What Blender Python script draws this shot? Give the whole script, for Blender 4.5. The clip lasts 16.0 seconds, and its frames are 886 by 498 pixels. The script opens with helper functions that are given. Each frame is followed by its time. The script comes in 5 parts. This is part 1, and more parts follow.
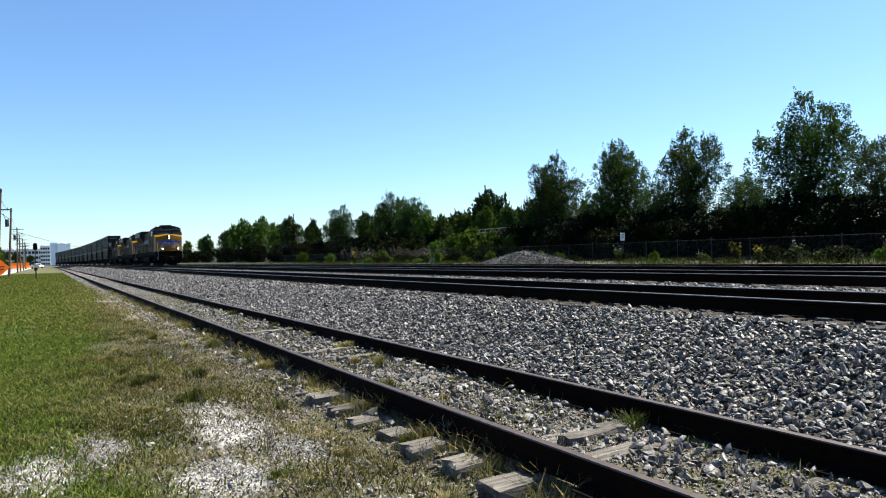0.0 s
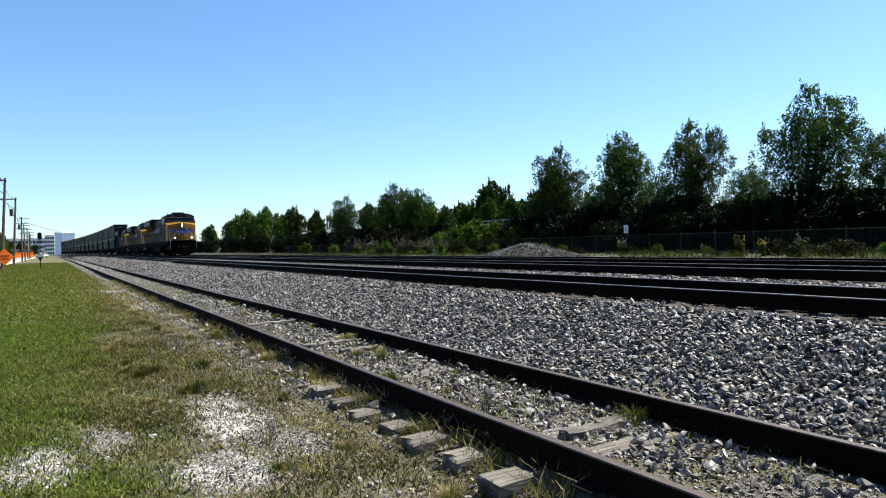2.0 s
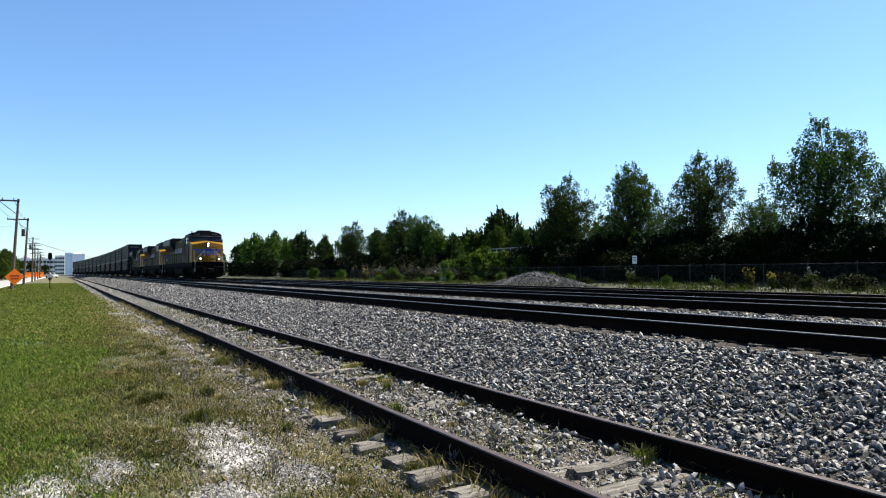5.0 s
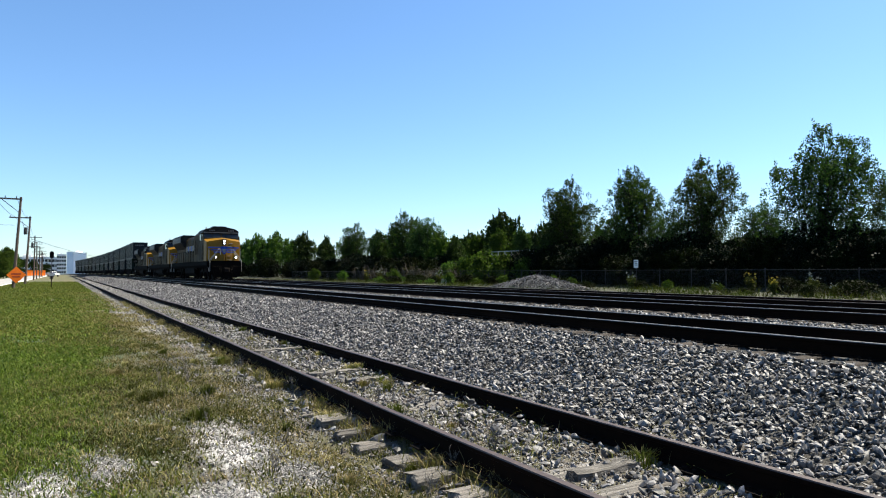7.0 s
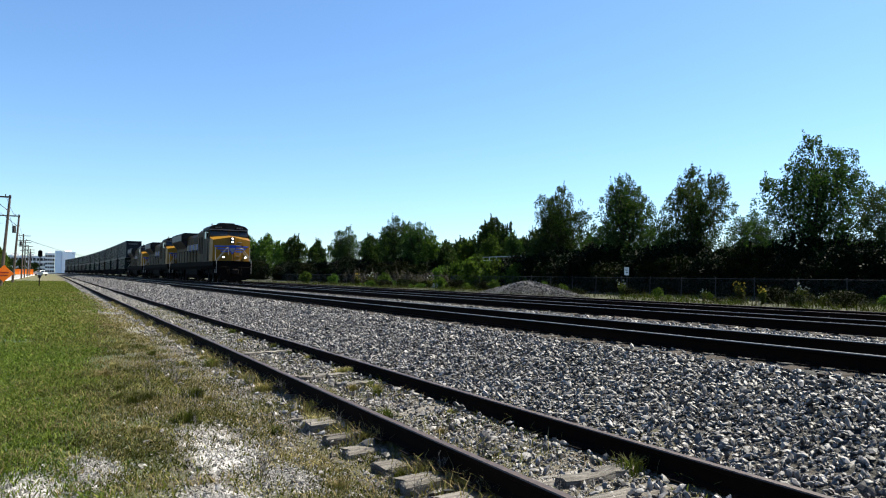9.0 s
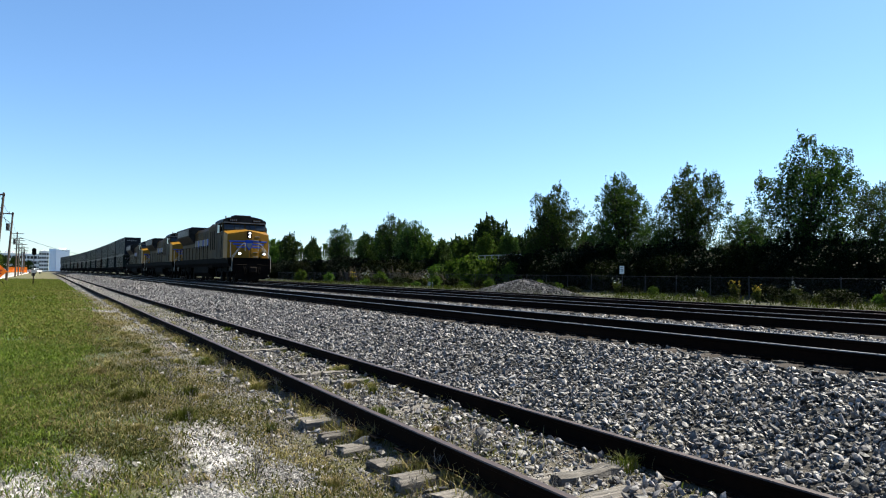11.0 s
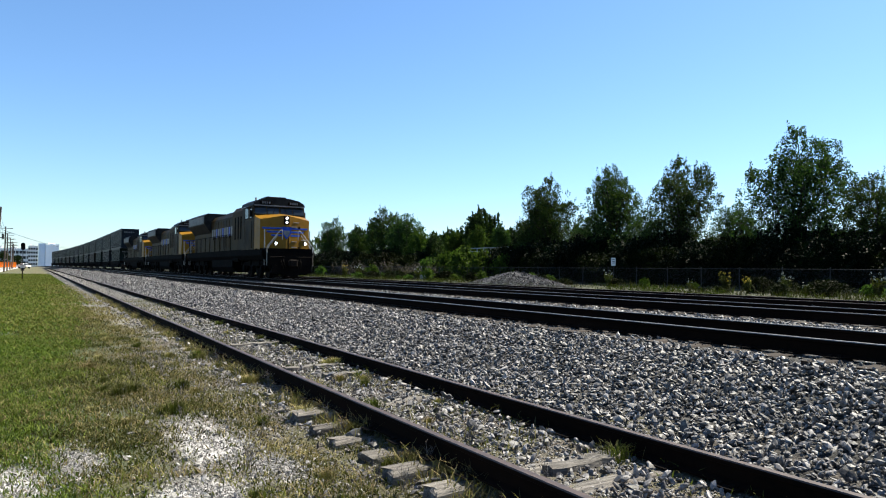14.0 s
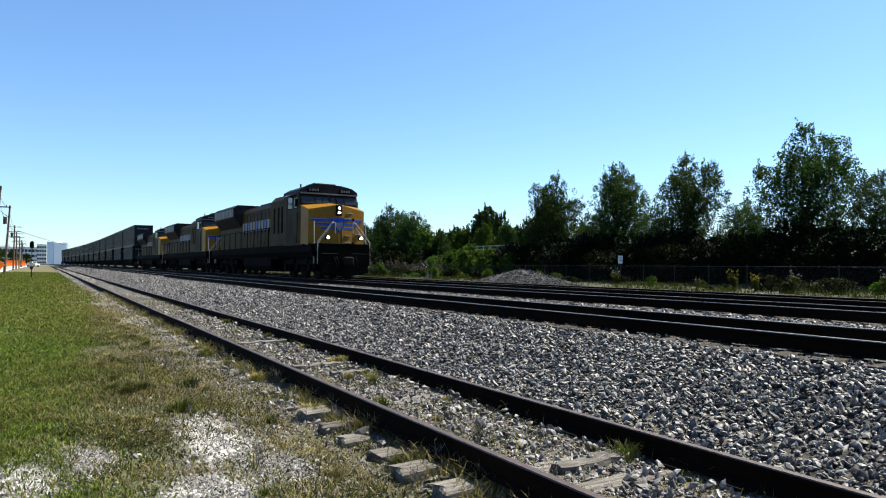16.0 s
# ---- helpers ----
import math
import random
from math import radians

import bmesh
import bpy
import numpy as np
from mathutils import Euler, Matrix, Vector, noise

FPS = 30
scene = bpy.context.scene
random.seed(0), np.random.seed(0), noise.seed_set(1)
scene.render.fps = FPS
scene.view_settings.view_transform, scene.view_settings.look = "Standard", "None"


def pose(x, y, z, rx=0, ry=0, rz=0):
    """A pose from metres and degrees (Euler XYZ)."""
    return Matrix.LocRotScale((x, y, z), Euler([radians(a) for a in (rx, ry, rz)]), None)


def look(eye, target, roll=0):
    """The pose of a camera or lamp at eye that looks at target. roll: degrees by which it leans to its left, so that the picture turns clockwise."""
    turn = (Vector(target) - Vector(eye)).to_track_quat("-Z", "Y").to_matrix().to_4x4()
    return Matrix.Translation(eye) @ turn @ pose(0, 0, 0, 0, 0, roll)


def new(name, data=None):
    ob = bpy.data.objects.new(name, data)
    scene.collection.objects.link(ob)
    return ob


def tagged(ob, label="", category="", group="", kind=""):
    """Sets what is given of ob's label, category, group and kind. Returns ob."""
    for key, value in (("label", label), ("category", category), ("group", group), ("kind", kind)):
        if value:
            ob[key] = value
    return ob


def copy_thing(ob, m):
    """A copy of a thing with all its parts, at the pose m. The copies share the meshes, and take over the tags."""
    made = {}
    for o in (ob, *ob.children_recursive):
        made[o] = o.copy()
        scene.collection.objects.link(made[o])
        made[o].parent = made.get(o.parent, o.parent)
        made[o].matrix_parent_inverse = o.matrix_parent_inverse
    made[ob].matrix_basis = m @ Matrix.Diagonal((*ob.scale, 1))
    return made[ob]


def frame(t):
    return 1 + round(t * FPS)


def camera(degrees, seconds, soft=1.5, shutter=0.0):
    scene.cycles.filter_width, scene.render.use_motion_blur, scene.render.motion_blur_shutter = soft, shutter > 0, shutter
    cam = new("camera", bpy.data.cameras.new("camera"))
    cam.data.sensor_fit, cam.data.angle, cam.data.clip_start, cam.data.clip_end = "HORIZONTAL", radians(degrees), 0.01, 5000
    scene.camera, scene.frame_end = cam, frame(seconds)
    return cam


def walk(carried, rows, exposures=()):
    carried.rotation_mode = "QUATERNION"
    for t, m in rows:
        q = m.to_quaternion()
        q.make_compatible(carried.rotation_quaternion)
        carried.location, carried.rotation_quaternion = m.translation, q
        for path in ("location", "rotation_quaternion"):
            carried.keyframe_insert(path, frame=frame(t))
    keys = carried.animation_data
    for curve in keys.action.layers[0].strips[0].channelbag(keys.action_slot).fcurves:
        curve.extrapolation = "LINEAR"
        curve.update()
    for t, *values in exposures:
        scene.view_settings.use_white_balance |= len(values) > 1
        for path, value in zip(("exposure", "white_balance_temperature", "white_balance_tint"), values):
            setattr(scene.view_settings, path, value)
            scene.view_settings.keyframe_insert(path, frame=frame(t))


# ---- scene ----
# World: y runs along the tracks towards the oncoming train, x across them, z up. The eye stands beside a weedy siding.
EYE_Z = 1.62
RAIL_S, RAIL_A, RAIL_B, RAIL_C = 0.217, 0.881, 0.9425, 0.933   # rail-top heights: siding, main lines
SIDING, MAIN_A, MAIN_B, MAIN_C = 3.68, 8.1, 12.2, 16.2   # track centres
GAUGE = 1.505                            # between the rail centres


def aim(yaw, pitch, roll, dx, dy, dz):
    eye = Vector((dx, dy, EYE_Z + dz))
    a, e = radians(yaw), radians(pitch)
    return look(eye, eye + Vector((math.sin(a) * math.cos(e), math.cos(a) * math.cos(e), math.sin(e))), roll)


VIEW = [
    (0, 30.657, 0.213, -1.861, -0.011, -0.023, -0.056),
    (0.5, 30.573, 0.084, -2.660, 0.003, -0.026, -0.064),
    (1, 30.438, -0.175, -3.347, 0.006, -0.020, -0.058),
    (1.5, 30.308, -0.263, -2.986, 0.002, -0.021, -0.060),
    (2, 30.351, -0.526, -1.585, 0.002, -0.025, -0.032),
    (2.5, 30.051, 1.161, -0.505, 0.006, 0.006, 0.020),
    (3, 29.687, 1.698, -0.325, 0.007, -0.000, 0.024),
    (3.5, 29.802, 1.653, -0.184, 0.012, 0.001, 0.021),
    (4, 29.785, 1.631, -0.517, 0.013, 0.001, 0.018),
    (6.5, 29.671, 1.917, -0.607, -0.001, 0.003, 0.009),
    (7, 29.615, 2.000, -0.046, -0.000, 0.000, 0.000),
    (7.5, 29.727, 2.076, 0.117, -0.004, -0.001, 0.008),
    (8, 29.911, 2.206, 0.344, -0.007, 0.000, 0.008),
    (8.5, 30.138, 2.435, 0.550, -0.012, -0.014, 0.007),
    (9, 30.346, 2.401, 0.773, -0.012, -0.008, 0.009),
    (11.5, 30.774, 2.248, 0.796, -0.004, 0.003, -0.000),
    (12, 30.814, 2.205, 0.714, 0.003, 0.010, 0.001),
    (12.5, 30.940, 2.175, 0.503, 0.004, 0.012, 0.001),
    (13, 31.073, 2.093, 0.493, 0.006, 0.014, 0.002),
    (13.5, 31.158, 2.075, 0.222, 0.014, 0.014, -0.004),
    (14, 31.418, 1.675, 0.552, 0.007, 0.005, -0.011),
    (14.5, 31.673, 1.372, 0.772, -0.006, 0.002, -0.009),
    (15, 31.561, 1.257, 0.361, -0.001, 0.013, -0.009),
    (15.5, 31.292, 1.371, 0.516, -0.002, 0.016, -0.008),
    (16, 30.878, 1.491, 0.490, -0.009, 0.013, -0.005),
]
cam = camera(67.2, 16.0, soft=1.1)
walk(cam, [(t, aim(*v)) for t, *v in VIEW], exposures=((0, 1.73, 5310, 4), (16, 1.73, 5310, 4)))

# ---- light ----
SUN_EL, SUN_AZ = 56.0, 91.0              # degrees; the azimuth counts from +y towards +x
world = bpy.data.worlds.new("sky")
scene.world = world
world.use_nodes = True
wn = world.node_tree
sky = wn.nodes.new("ShaderNodeTexSky")
sky.sky_type, sky.sun_disc = "NISHITA", False
sky.sun_elevation, sky.sun_rotation = radians(SUN_EL), radians(SUN_AZ)
sky.altitude, sky.air_density, sky.dust_density, sky.ozone_density = 200, 1.0, 0.4, 1.8
wn.nodes["Background"].inputs["Strength"].default_value = 0.05
wn.links.new(sky.outputs[0], wn.nodes["Background"].inputs["Color"])
sun_data = bpy.data.lights.new("sun", "SUN")
sun_data.energy, sun_data.angle, sun_data.color = 5.0, radians(0.5), (1.0, 0.795, 0.55)
sun = new("sun", sun_data)
sun.matrix_world = look((0, 0, 60), (-math.sin(radians(SUN_AZ)) * math.cos(radians(SUN_EL)), -math.cos(radians(SUN_AZ)) * math.cos(radians(SUN_EL)), 60 - math.sin(radians(SUN_EL))))


# ---- materials ----
def links(nt, a, b):
    nt.links.new(a, b)


def ramp(nt, fac, stops):
    r = nt.nodes.new("ShaderNodeValToRGB")
    while len(r.color_ramp.elements) < len(stops):
        r.color_ramp.elements.new(0.5)
    for el, (p, c) in zip(r.color_ramp.elements, stops):
        el.position = p
        el.color = (*c, 1) if len(c) == 3 else c
    links(nt, fac, r.inputs[0])
    return r.outputs[0]


def noise_of(nt, coord, scale, detail=4, rough=0.55, distort=0.0):
    n = nt.nodes.new("ShaderNodeTexNoise")
    n.inputs["Scale"].default_value, n.inputs["Detail"].default_value = scale, detail
    n.inputs["Roughness"].default_value, n.inputs["Distortion"].default_value = rough, distort
    links(nt, coord, n.inputs["Vector"])
    return n.outputs["Fac"]


def blend(nt, fac, a, b, mode="MIX"):
    m = nt.nodes.new("ShaderNodeMix")
    m.data_type, m.blend_type = "RGBA", mode
    for sock, v in ((m.inputs[0], fac), (m.inputs[6], a), (m.inputs[7], b)):
        if isinstance(v, (int, float)):
            sock.default_value = v
        elif isinstance(v, tuple):
            sock.default_value = (*v, 1)
        else:
            links(nt, v, sock)
    return m.outputs[2]


def maths(nt, op, a, b=0.0, c=0.0):
    m = nt.nodes.new("ShaderNodeMath")
    m.operation = op
    for sock, v in zip(m.inputs, (a, b, c)):
        if isinstance(v, (int, float)):
            sock.default_value = v
        else:
            links(nt, v, sock)
    return m.outputs[0]


def smooth(nt, v, lo, hi):
    m = nt.nodes.new("ShaderNodeMapRange")
    m.interpolation_type = "SMOOTHSTEP"
    m.inputs["From Min"].default_value, m.inputs["From Max"].default_value = lo, hi
    links(nt, v, m.inputs["Value"])
    return m.outputs["Result"]


def blank(name, rough=0.8, metal=0.0):
    m = bpy.data.materials.new(name)
    m.use_nodes = True
    b = m.node_tree.nodes["Principled BSDF"]
    b.inputs["Roughness"].default_value, b.inputs["Metallic"].default_value = rough, metal
    return m, m.node_tree, b


def coords(nt, kind="Object"):
    return nt.nodes.new("ShaderNodeTexCoord").outputs[kind]


def bumped(nt, b, height, strength, distance):
    n = nt.nodes.new("ShaderNodeBump")
    n.inputs["Strength"].default_value, n.inputs["Distance"].default_value = strength, distance
    links(nt, height, n.inputs["Height"])
    links(nt, n.outputs[0], b.inputs["Normal"])


def surf(name, dark, light, scale=6.0, rough=0.75, metal=0.0, bump=0.25, depth=0.004, stain=None, stain_scale=0.7, stain_amount=0.5, vary=0.0, island=0.0, stretch=None):
    """A worn surface: fine grain between two colours, broad stains over it, relief, and a shade that varies from piece to piece."""
    m, nt, b = blank(name, rough, metal)
    co = coords(nt)
    if stretch:
        mp = nt.nodes.new("ShaderNodeMapping")
        mp.inputs["Scale"].default_value = stretch
        links(nt, co, mp.inputs["Vector"])
        co = mp.outputs[0]
    fine = noise_of(nt, co, scale, 6, 0.65)
    col = ramp(nt, fine, ((0.3, dark), (0.7, light)))
    if stain:
        broad = smooth(nt, noise_of(nt, co, stain_scale, 5, 0.6, 0.4), 0.45, 0.7)
        col = blend(nt, maths(nt, "MULTIPLY", broad, stain_amount), col, stain)
    if vary or island:
        if vary:
            rnd = nt.nodes.new("ShaderNodeObjectInfo").outputs["Random"]
        else:
            rnd = nt.nodes.new("ShaderNodeNewGeometry").outputs["Random Per Island"]
        hsv = nt.nodes.new("ShaderNodeHueSaturation")
        links(nt, maths(nt, "MULTIPLY_ADD", rnd, 2 * (vary or island), 1 - (vary or island)), hsv.inputs["Value"])
        links(nt, col, hsv.inputs["Color"])
        col = hsv.outputs[0]
    if metal < 0.2 and rough > 0.4:
        b.inputs["Specular IOR Level"].default_value = 0.15
    links(nt, col, b.inputs["Base Color"])
    links(nt, ramp(nt, fine, ((0.2, (rough - 0.12,) * 3), (0.8, (min(1, rough + 0.12),) * 3))), b.inputs["Roughness"])
    if bump:
        bumped(nt, b, noise_of(nt, co, scale * 2.3, 5, 0.6), bump, depth)
    return m


def glow(name, colour, strength):
    m, nt, b = blank(name, 0.4)
    b.inputs["Base Color"].default_value = (*colour, 1)
    b.inputs["Emission Color"].default_value = (*colour, 1)
    b.inputs["Emission Strength"].default_value = strength
    return m


def leafy(name, dark, light, thin=0.35):
    """Leaves: two greens, varied leaf by leaf, that let some light through."""
    m, nt, b = blank(name, 0.6)
    b.inputs["Specular IOR Level"].default_value = 0.05
    rnd = nt.nodes.new("ShaderNodeNewGeometry").outputs["Random Per Island"]
    obj = nt.nodes.new("ShaderNodeObjectInfo").outputs["Random"]
    col = blend(nt, rnd, dark, light)
    hsv = nt.nodes.new("ShaderNodeHueSaturation")
    links(nt, maths(nt, "MULTIPLY_ADD", obj, 0.5, 0.75), hsv.inputs["Value"])
    links(nt, maths(nt, "MULTIPLY_ADD", obj, 0.03, 0.485), hsv.inputs["Hue"])
    links(nt, col, hsv.inputs["Color"])
    links(nt, hsv.outputs[0], b.inputs["Base Color"])
    tr = nt.nodes.new("ShaderNodeBsdfTranslucent")
    links(nt, blend(nt, 1.0, hsv.outputs[0], (1.05, 1.35, 0.55), "MULTIPLY"), tr.inputs["Color"])
    mx = nt.nodes.new("ShaderNodeMixShader")
    mx.inputs[0].default_value = thin
    links(nt, b.outputs[0], mx.inputs[1])
    links(nt, tr.outputs[0], mx.inputs[2])
    links(nt, mx.outputs[0], nt.nodes["Material Output"].inputs["Surface"])
    return m


STONE = surf("ballast_stone", (0.010, 0.0095, 0.0095), (0.20, 0.19, 0.186), 20, 0.55, bump=0.4, depth=0.006, island=0.85)
HEAP_STONE = surf("dark_crushed_stone", (0.008, 0.008, 0.0085), (0.085, 0.084, 0.085), 30, 0.55, bump=0.35, depth=0.005, island=0.9)
STONE.node_tree.nodes["Principled BSDF"].inputs["Specular IOR Level"].default_value = 0.35
PEBBLE = surf("limestone_chip", (0.085, 0.08, 0.074), (0.29, 0.28, 0.265), 40, 0.85, bump=0.3, island=0.5)
# Rust, blackened for the shade on the rails' near sides.
RAIL_SIDE = surf("rusty_shaded_rail", (0.0024, 0.00156, 0.0012), (0.0078, 0.0045, 0.003), 14, 0.85, 0.0, 0.3, stain=(0.02, 0.010, 0.006), stain_amount=0.4)
RAIL_DULL = surf("dull_railhead", (0.0176, 0.0104, 0.008), (0.056, 0.036, 0.0288), 20, 0.6, 0.2, 0.15, 0.002)
RAIL_BRIGHT = surf("polished_railhead", (0.05, 0.048, 0.046), (0.10, 0.096, 0.092), 10, 0.5, 0.3, 0.05, 0.001)
TIE_GREY = surf("weathered_tie", (0.014, 0.0125, 0.011), (0.21, 0.195, 0.175), 6, 0.9, bump=0.8, depth=0.02, stain=(0.06, 0.05, 0.045), stain_scale=1.4, vary=0.3, stretch=(0.35, 6.0, 6.0))
TIE_BROWN = surf("creosoted_tie", (0.012, 0.010, 0.009), (0.05, 0.042, 0.036), 5, 0.9, bump=0.6, depth=0.012, stain=(0.04, 0.03, 0.025), vary=0.3, stretch=(0.35, 6.0, 6.0))
STEEL_DARK = surf("dark_steel", (0.004, 0.0032, 0.0027), (0.012, 0.0095, 0.008), 9, 0.8, 0.0, 0.2)
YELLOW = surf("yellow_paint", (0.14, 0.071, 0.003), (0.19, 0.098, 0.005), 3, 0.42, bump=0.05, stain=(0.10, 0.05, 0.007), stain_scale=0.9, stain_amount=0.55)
# Sooty sides of the same yellow, darkened further for the train's shaded side.
SOOTY_SHADED = surf("sooty_shaded_yellow_paint", (0.0062, 0.00434, 0.00186), (0.062, 0.0391, 0.0112), 1.1, 0.55, bump=0.06, stain=(0.006, 0.005, 0.004), stain_scale=0.4, stain_amount=0.95)
GREY_PAINT = surf("grey_paint", (0.006, 0.00675, 0.00675), (0.0195, 0.0195, 0.0195), 3, 0.5, bump=0.06, stain=(0.03, 0.03, 0.03), stain_amount=0.6)
# Black paint, darkened further for the deep shade under the frame.
BLACK = surf("shaded_black_underframe", (0.0012, 0.00112, 0.00104), (0.0032, 0.0028, 0.0024), 6, 0.85, bump=0.2, stain=(0.014, 0.010, 0.008), stain_amount=0.3)
# Sheen cut, so the shaded sides and underframe stay dark.
for dulled in (BLACK, SOOTY_SHADED, GREY_PAINT, STEEL_DARK, RAIL_SIDE):
    dulled.node_tree.nodes["Principled BSDF"].inputs["Specular IOR Level"].default_value = 0.04
WHITE_RAIL = surf("white_handrail", (0.169, 0.163, 0.143), (0.26, 0.254, 0.227), 8, 0.5, bump=0.05)
BLUE = surf("blue_paint", (0.015, 0.035, 0.24), (0.02, 0.06, 0.34), 6, 0.45, bump=0.03)
SILVER = surf("pale_lettering", (0.104, 0.104, 0.108), (0.208, 0.21, 0.212), 5, 0.5, bump=0.03, stain=(0.05, 0.045, 0.04), stain_scale=1.2, stain_amount=0.7)
RED = surf("red_paint", (0.25, 0.03, 0.02), (0.4, 0.05, 0.03), 6, 0.5, bump=0.03)
LAMP_ON = glow("lit_lamp", (1.0, 0.93, 0.78), 4)
GLASS = blank("cab_glass", 0.06)[0]
GLASS.node_tree.nodes["Principled BSDF"].inputs["Specular IOR Level"].default_value = 0.35
GLASS.node_tree.nodes["Principled BSDF"].inputs["Base Color"].default_value = (0.012, 0.016, 0.02, 1)


# ---- mesh helpers ----
def part(name, bm, material, parent=None, label="", soft=False):
    me = bpy.data.meshes.new(name)
    bm.normal_update()
    bm.to_mesh(me)
    bm.free()
    for m in material if isinstance(material, (list, tuple)) else (material,):
        me.materials.append(m)
    if soft:
        me.polygons.foreach_set("use_smooth", [True] * len(me.polygons))
    ob = new(name, me)
    ob.parent = parent
    return tagged(ob, label)


def thing(name, label, category, at=None, group="", kind=""):
    ob = new(name)
    ob.empty_display_size = 0.3
    if at is not None:
        ob.matrix_basis = at
    return tagged(ob, label, category, group, kind)


def box(bm, x0, x1, y0, y1, z0, z1, bevel=0.0, mat=0):
    vs = [bm.verts.new((x, y, z)) for z in (z0, z1) for y in (y0, y1) for x in (x0, x1)]
    fs = [bm.faces.new([vs[i] for i in q]) for q in ((0, 2, 3, 1), (4, 5, 7, 6), (0, 1, 5, 4), (2, 6, 7, 3), (0, 4, 6, 2), (1, 3, 7, 5))]
    for f in fs:
        f.material_index = mat
    if bevel:
        bmesh.ops.bevel(bm, geom=list({e for f in fs for e in f.edges}), offset=bevel, segments=1, affect="EDGES")
    return bm


def prism(bm, prof, a, b, axis="y", mat=0):
    """A closed outline swept from a to b. axis y: outline in x, z; axis x: outline in y, z; axis z: outline in x, y."""
    put = {"y": lambda p, q, s: (p, s, q), "x": lambda p, q, s: (s, p, q), "z": lambda p, q, s: (p, q, s)}[axis]
    lo = [bm.verts.new(put(p, q, a)) for p, q in prof]
    hi = [bm.verts.new(put(p, q, b)) for p, q in prof]
    n = len(prof)
    fs = [bm.faces.new((lo[i], lo[(i + 1) % n], hi[(i + 1) % n], hi[i])) for i in range(n)]
    fs += [bm.faces.new(lo[::-1]), bm.faces.new(hi)]
    for f in fs:
        f.material_index = mat
    bmesh.ops.recalc_face_normals(bm, faces=fs)
    return fs


def cyl(bm, p, q, r0, r1=None, seg=10, mat=0):
    p, q = Vector(p), Vector(q)
    r1 = r0 if r1 is None else r1
    z = (q - p).normalized()
    x = z.orthogonal().normalized()
    y = z.cross(x)
    ring = [[bm.verts.new(c + r * (math.cos(a) * x + math.sin(a) * y)) for a in (2 * math.pi * i / seg for i in range(seg))] for c, r in ((p, r0), (q, r1))]
    fs = [bm.faces.new((ring[0][i], ring[0][(i + 1) % seg], ring[1][(i + 1) % seg], ring[1][i])) for i in range(seg)]
    fs += [bm.faces.new(ring[0][::-1]), bm.faces.new(ring[1])]
    for f in fs:
        f.material_index = mat
    return bm


def tube(bm, pts, r, seg=6):
    for p, q in zip(pts, pts[1:]):
        cyl(bm, p, q, r, r, seg)
    return bm


def numpy_mesh(name, verts, faces, material, parent=None, label="", category="", kind="", soft=False):
    """verts (n, 3) and faces (m, k), joined into one mesh."""
    me = bpy.data.meshes.new(name)
    n, (m, k) = len(verts), faces.shape
    me.vertices.add(n), me.loops.add(m * k), me.polygons.add(m)
    me.vertices.foreach_set("co", np.ascontiguousarray(verts, np.float32).ravel())
    me.loops.foreach_set("vertex_index", np.ascontiguousarray(faces, np.int32).ravel())
    me.polygons.foreach_set("loop_start", np.arange(0, m * k, k, dtype=np.int32))
    me.polygons.foreach_set("loop_total", np.full(m, k, np.int32))
    if soft:
        me.polygons.foreach_set("use_smooth", np.ones(m, bool))
    else:
        me.shade_flat()
    me.update(calc_edges=True)
    me.materials.append(material)
    ob = new(name, me)
    ob.parent = parent
    return tagged(ob, label, category, "", kind)


# ---- ground ----
PROFILE_X = [-900, -60, -2, 1.5, 2.2, 2.75, 3.05, 4.3, 4.55, 4.8, 5.3, 6.3, 6.85, 7.0, 9.25, 9.6, 10.9, 11.1, 13.3, 13.7, 14.8, 15.1, 17.4, 18.2, 20.5, 24.5, 27, 41, 44, 60, 1500]
PROFILE_Z = [0.0, 0.0, 0.0, -0.01, -0.07, -0.05, 0.018, 0.018, 0.04, 0.1, 0.22, 0.55, 0.66, 0.675, 0.675, 0.69, 0.735, 0.735, 0.735, 0.71, 0.71, 0.725, 0.725, 0.6, 0.36, 0.30, 0.28, 0.30, 0.5, 0.8, 0.8]


def ground_z(x, y):
    return np.interp(x, PROFILE_X, PROFILE_Z)


def rolled(x, y, s, seed=0.0):
    return np.sin(x * s + seed) * np.cos(y * s * 0.9 + 1.7 * seed) * 0.5 + np.sin(x * s * 2.3 + y * s * 1.7 + seed * 3) * 0.3 + np.cos(y * s * 3.1 - x * s * 2.1 + seed) * 0.2


def ground_at(x, y):
    """Ground height with its unevenness."""
    near = np.clip(1 - np.abs(x - 0.5) / 6, 0, 1) + 0.6 * np.clip((x - 23) / 4, 0, 1)
    bank = 2.6 * np.exp(-((x - 66) / 9) ** 2 - ((y - 90) / 16) ** 2)
    dip = -0.028 * np.exp(-((x - 3.7) / 0.6) ** 4) * np.exp(-((y - 3.6) / 0.9) ** 4) - 0.05 * np.exp(-((x - 2.35) / 0.3) ** 2) * np.clip((8.5 - y) / 2, 0, 1) - 0.03 * np.exp(-((x - 3.6) / 0.6) ** 4) * np.exp(-((y - 8.7) / 2.4) ** 4)
    return ground_z(x, y) + bank + dip + 0.025 * near * rolled(x, y, 1.9) + 0.01 * near * rolled(x, y, 7.0, 2.0)


# bare limestone patches: centre x, y and half-sizes
CHALK = [(1.42, 6.5, 0.34, 0.95), (1.05, 4.9, 0.36, 0.5), (-0.15, 5.7, 0.32, 0.65), (0.35, 6.2, 0.16, 0.45), (1.7, 5.4, 0.2, 0.4), (2.3, 30.0, 0.5, 9.0)]


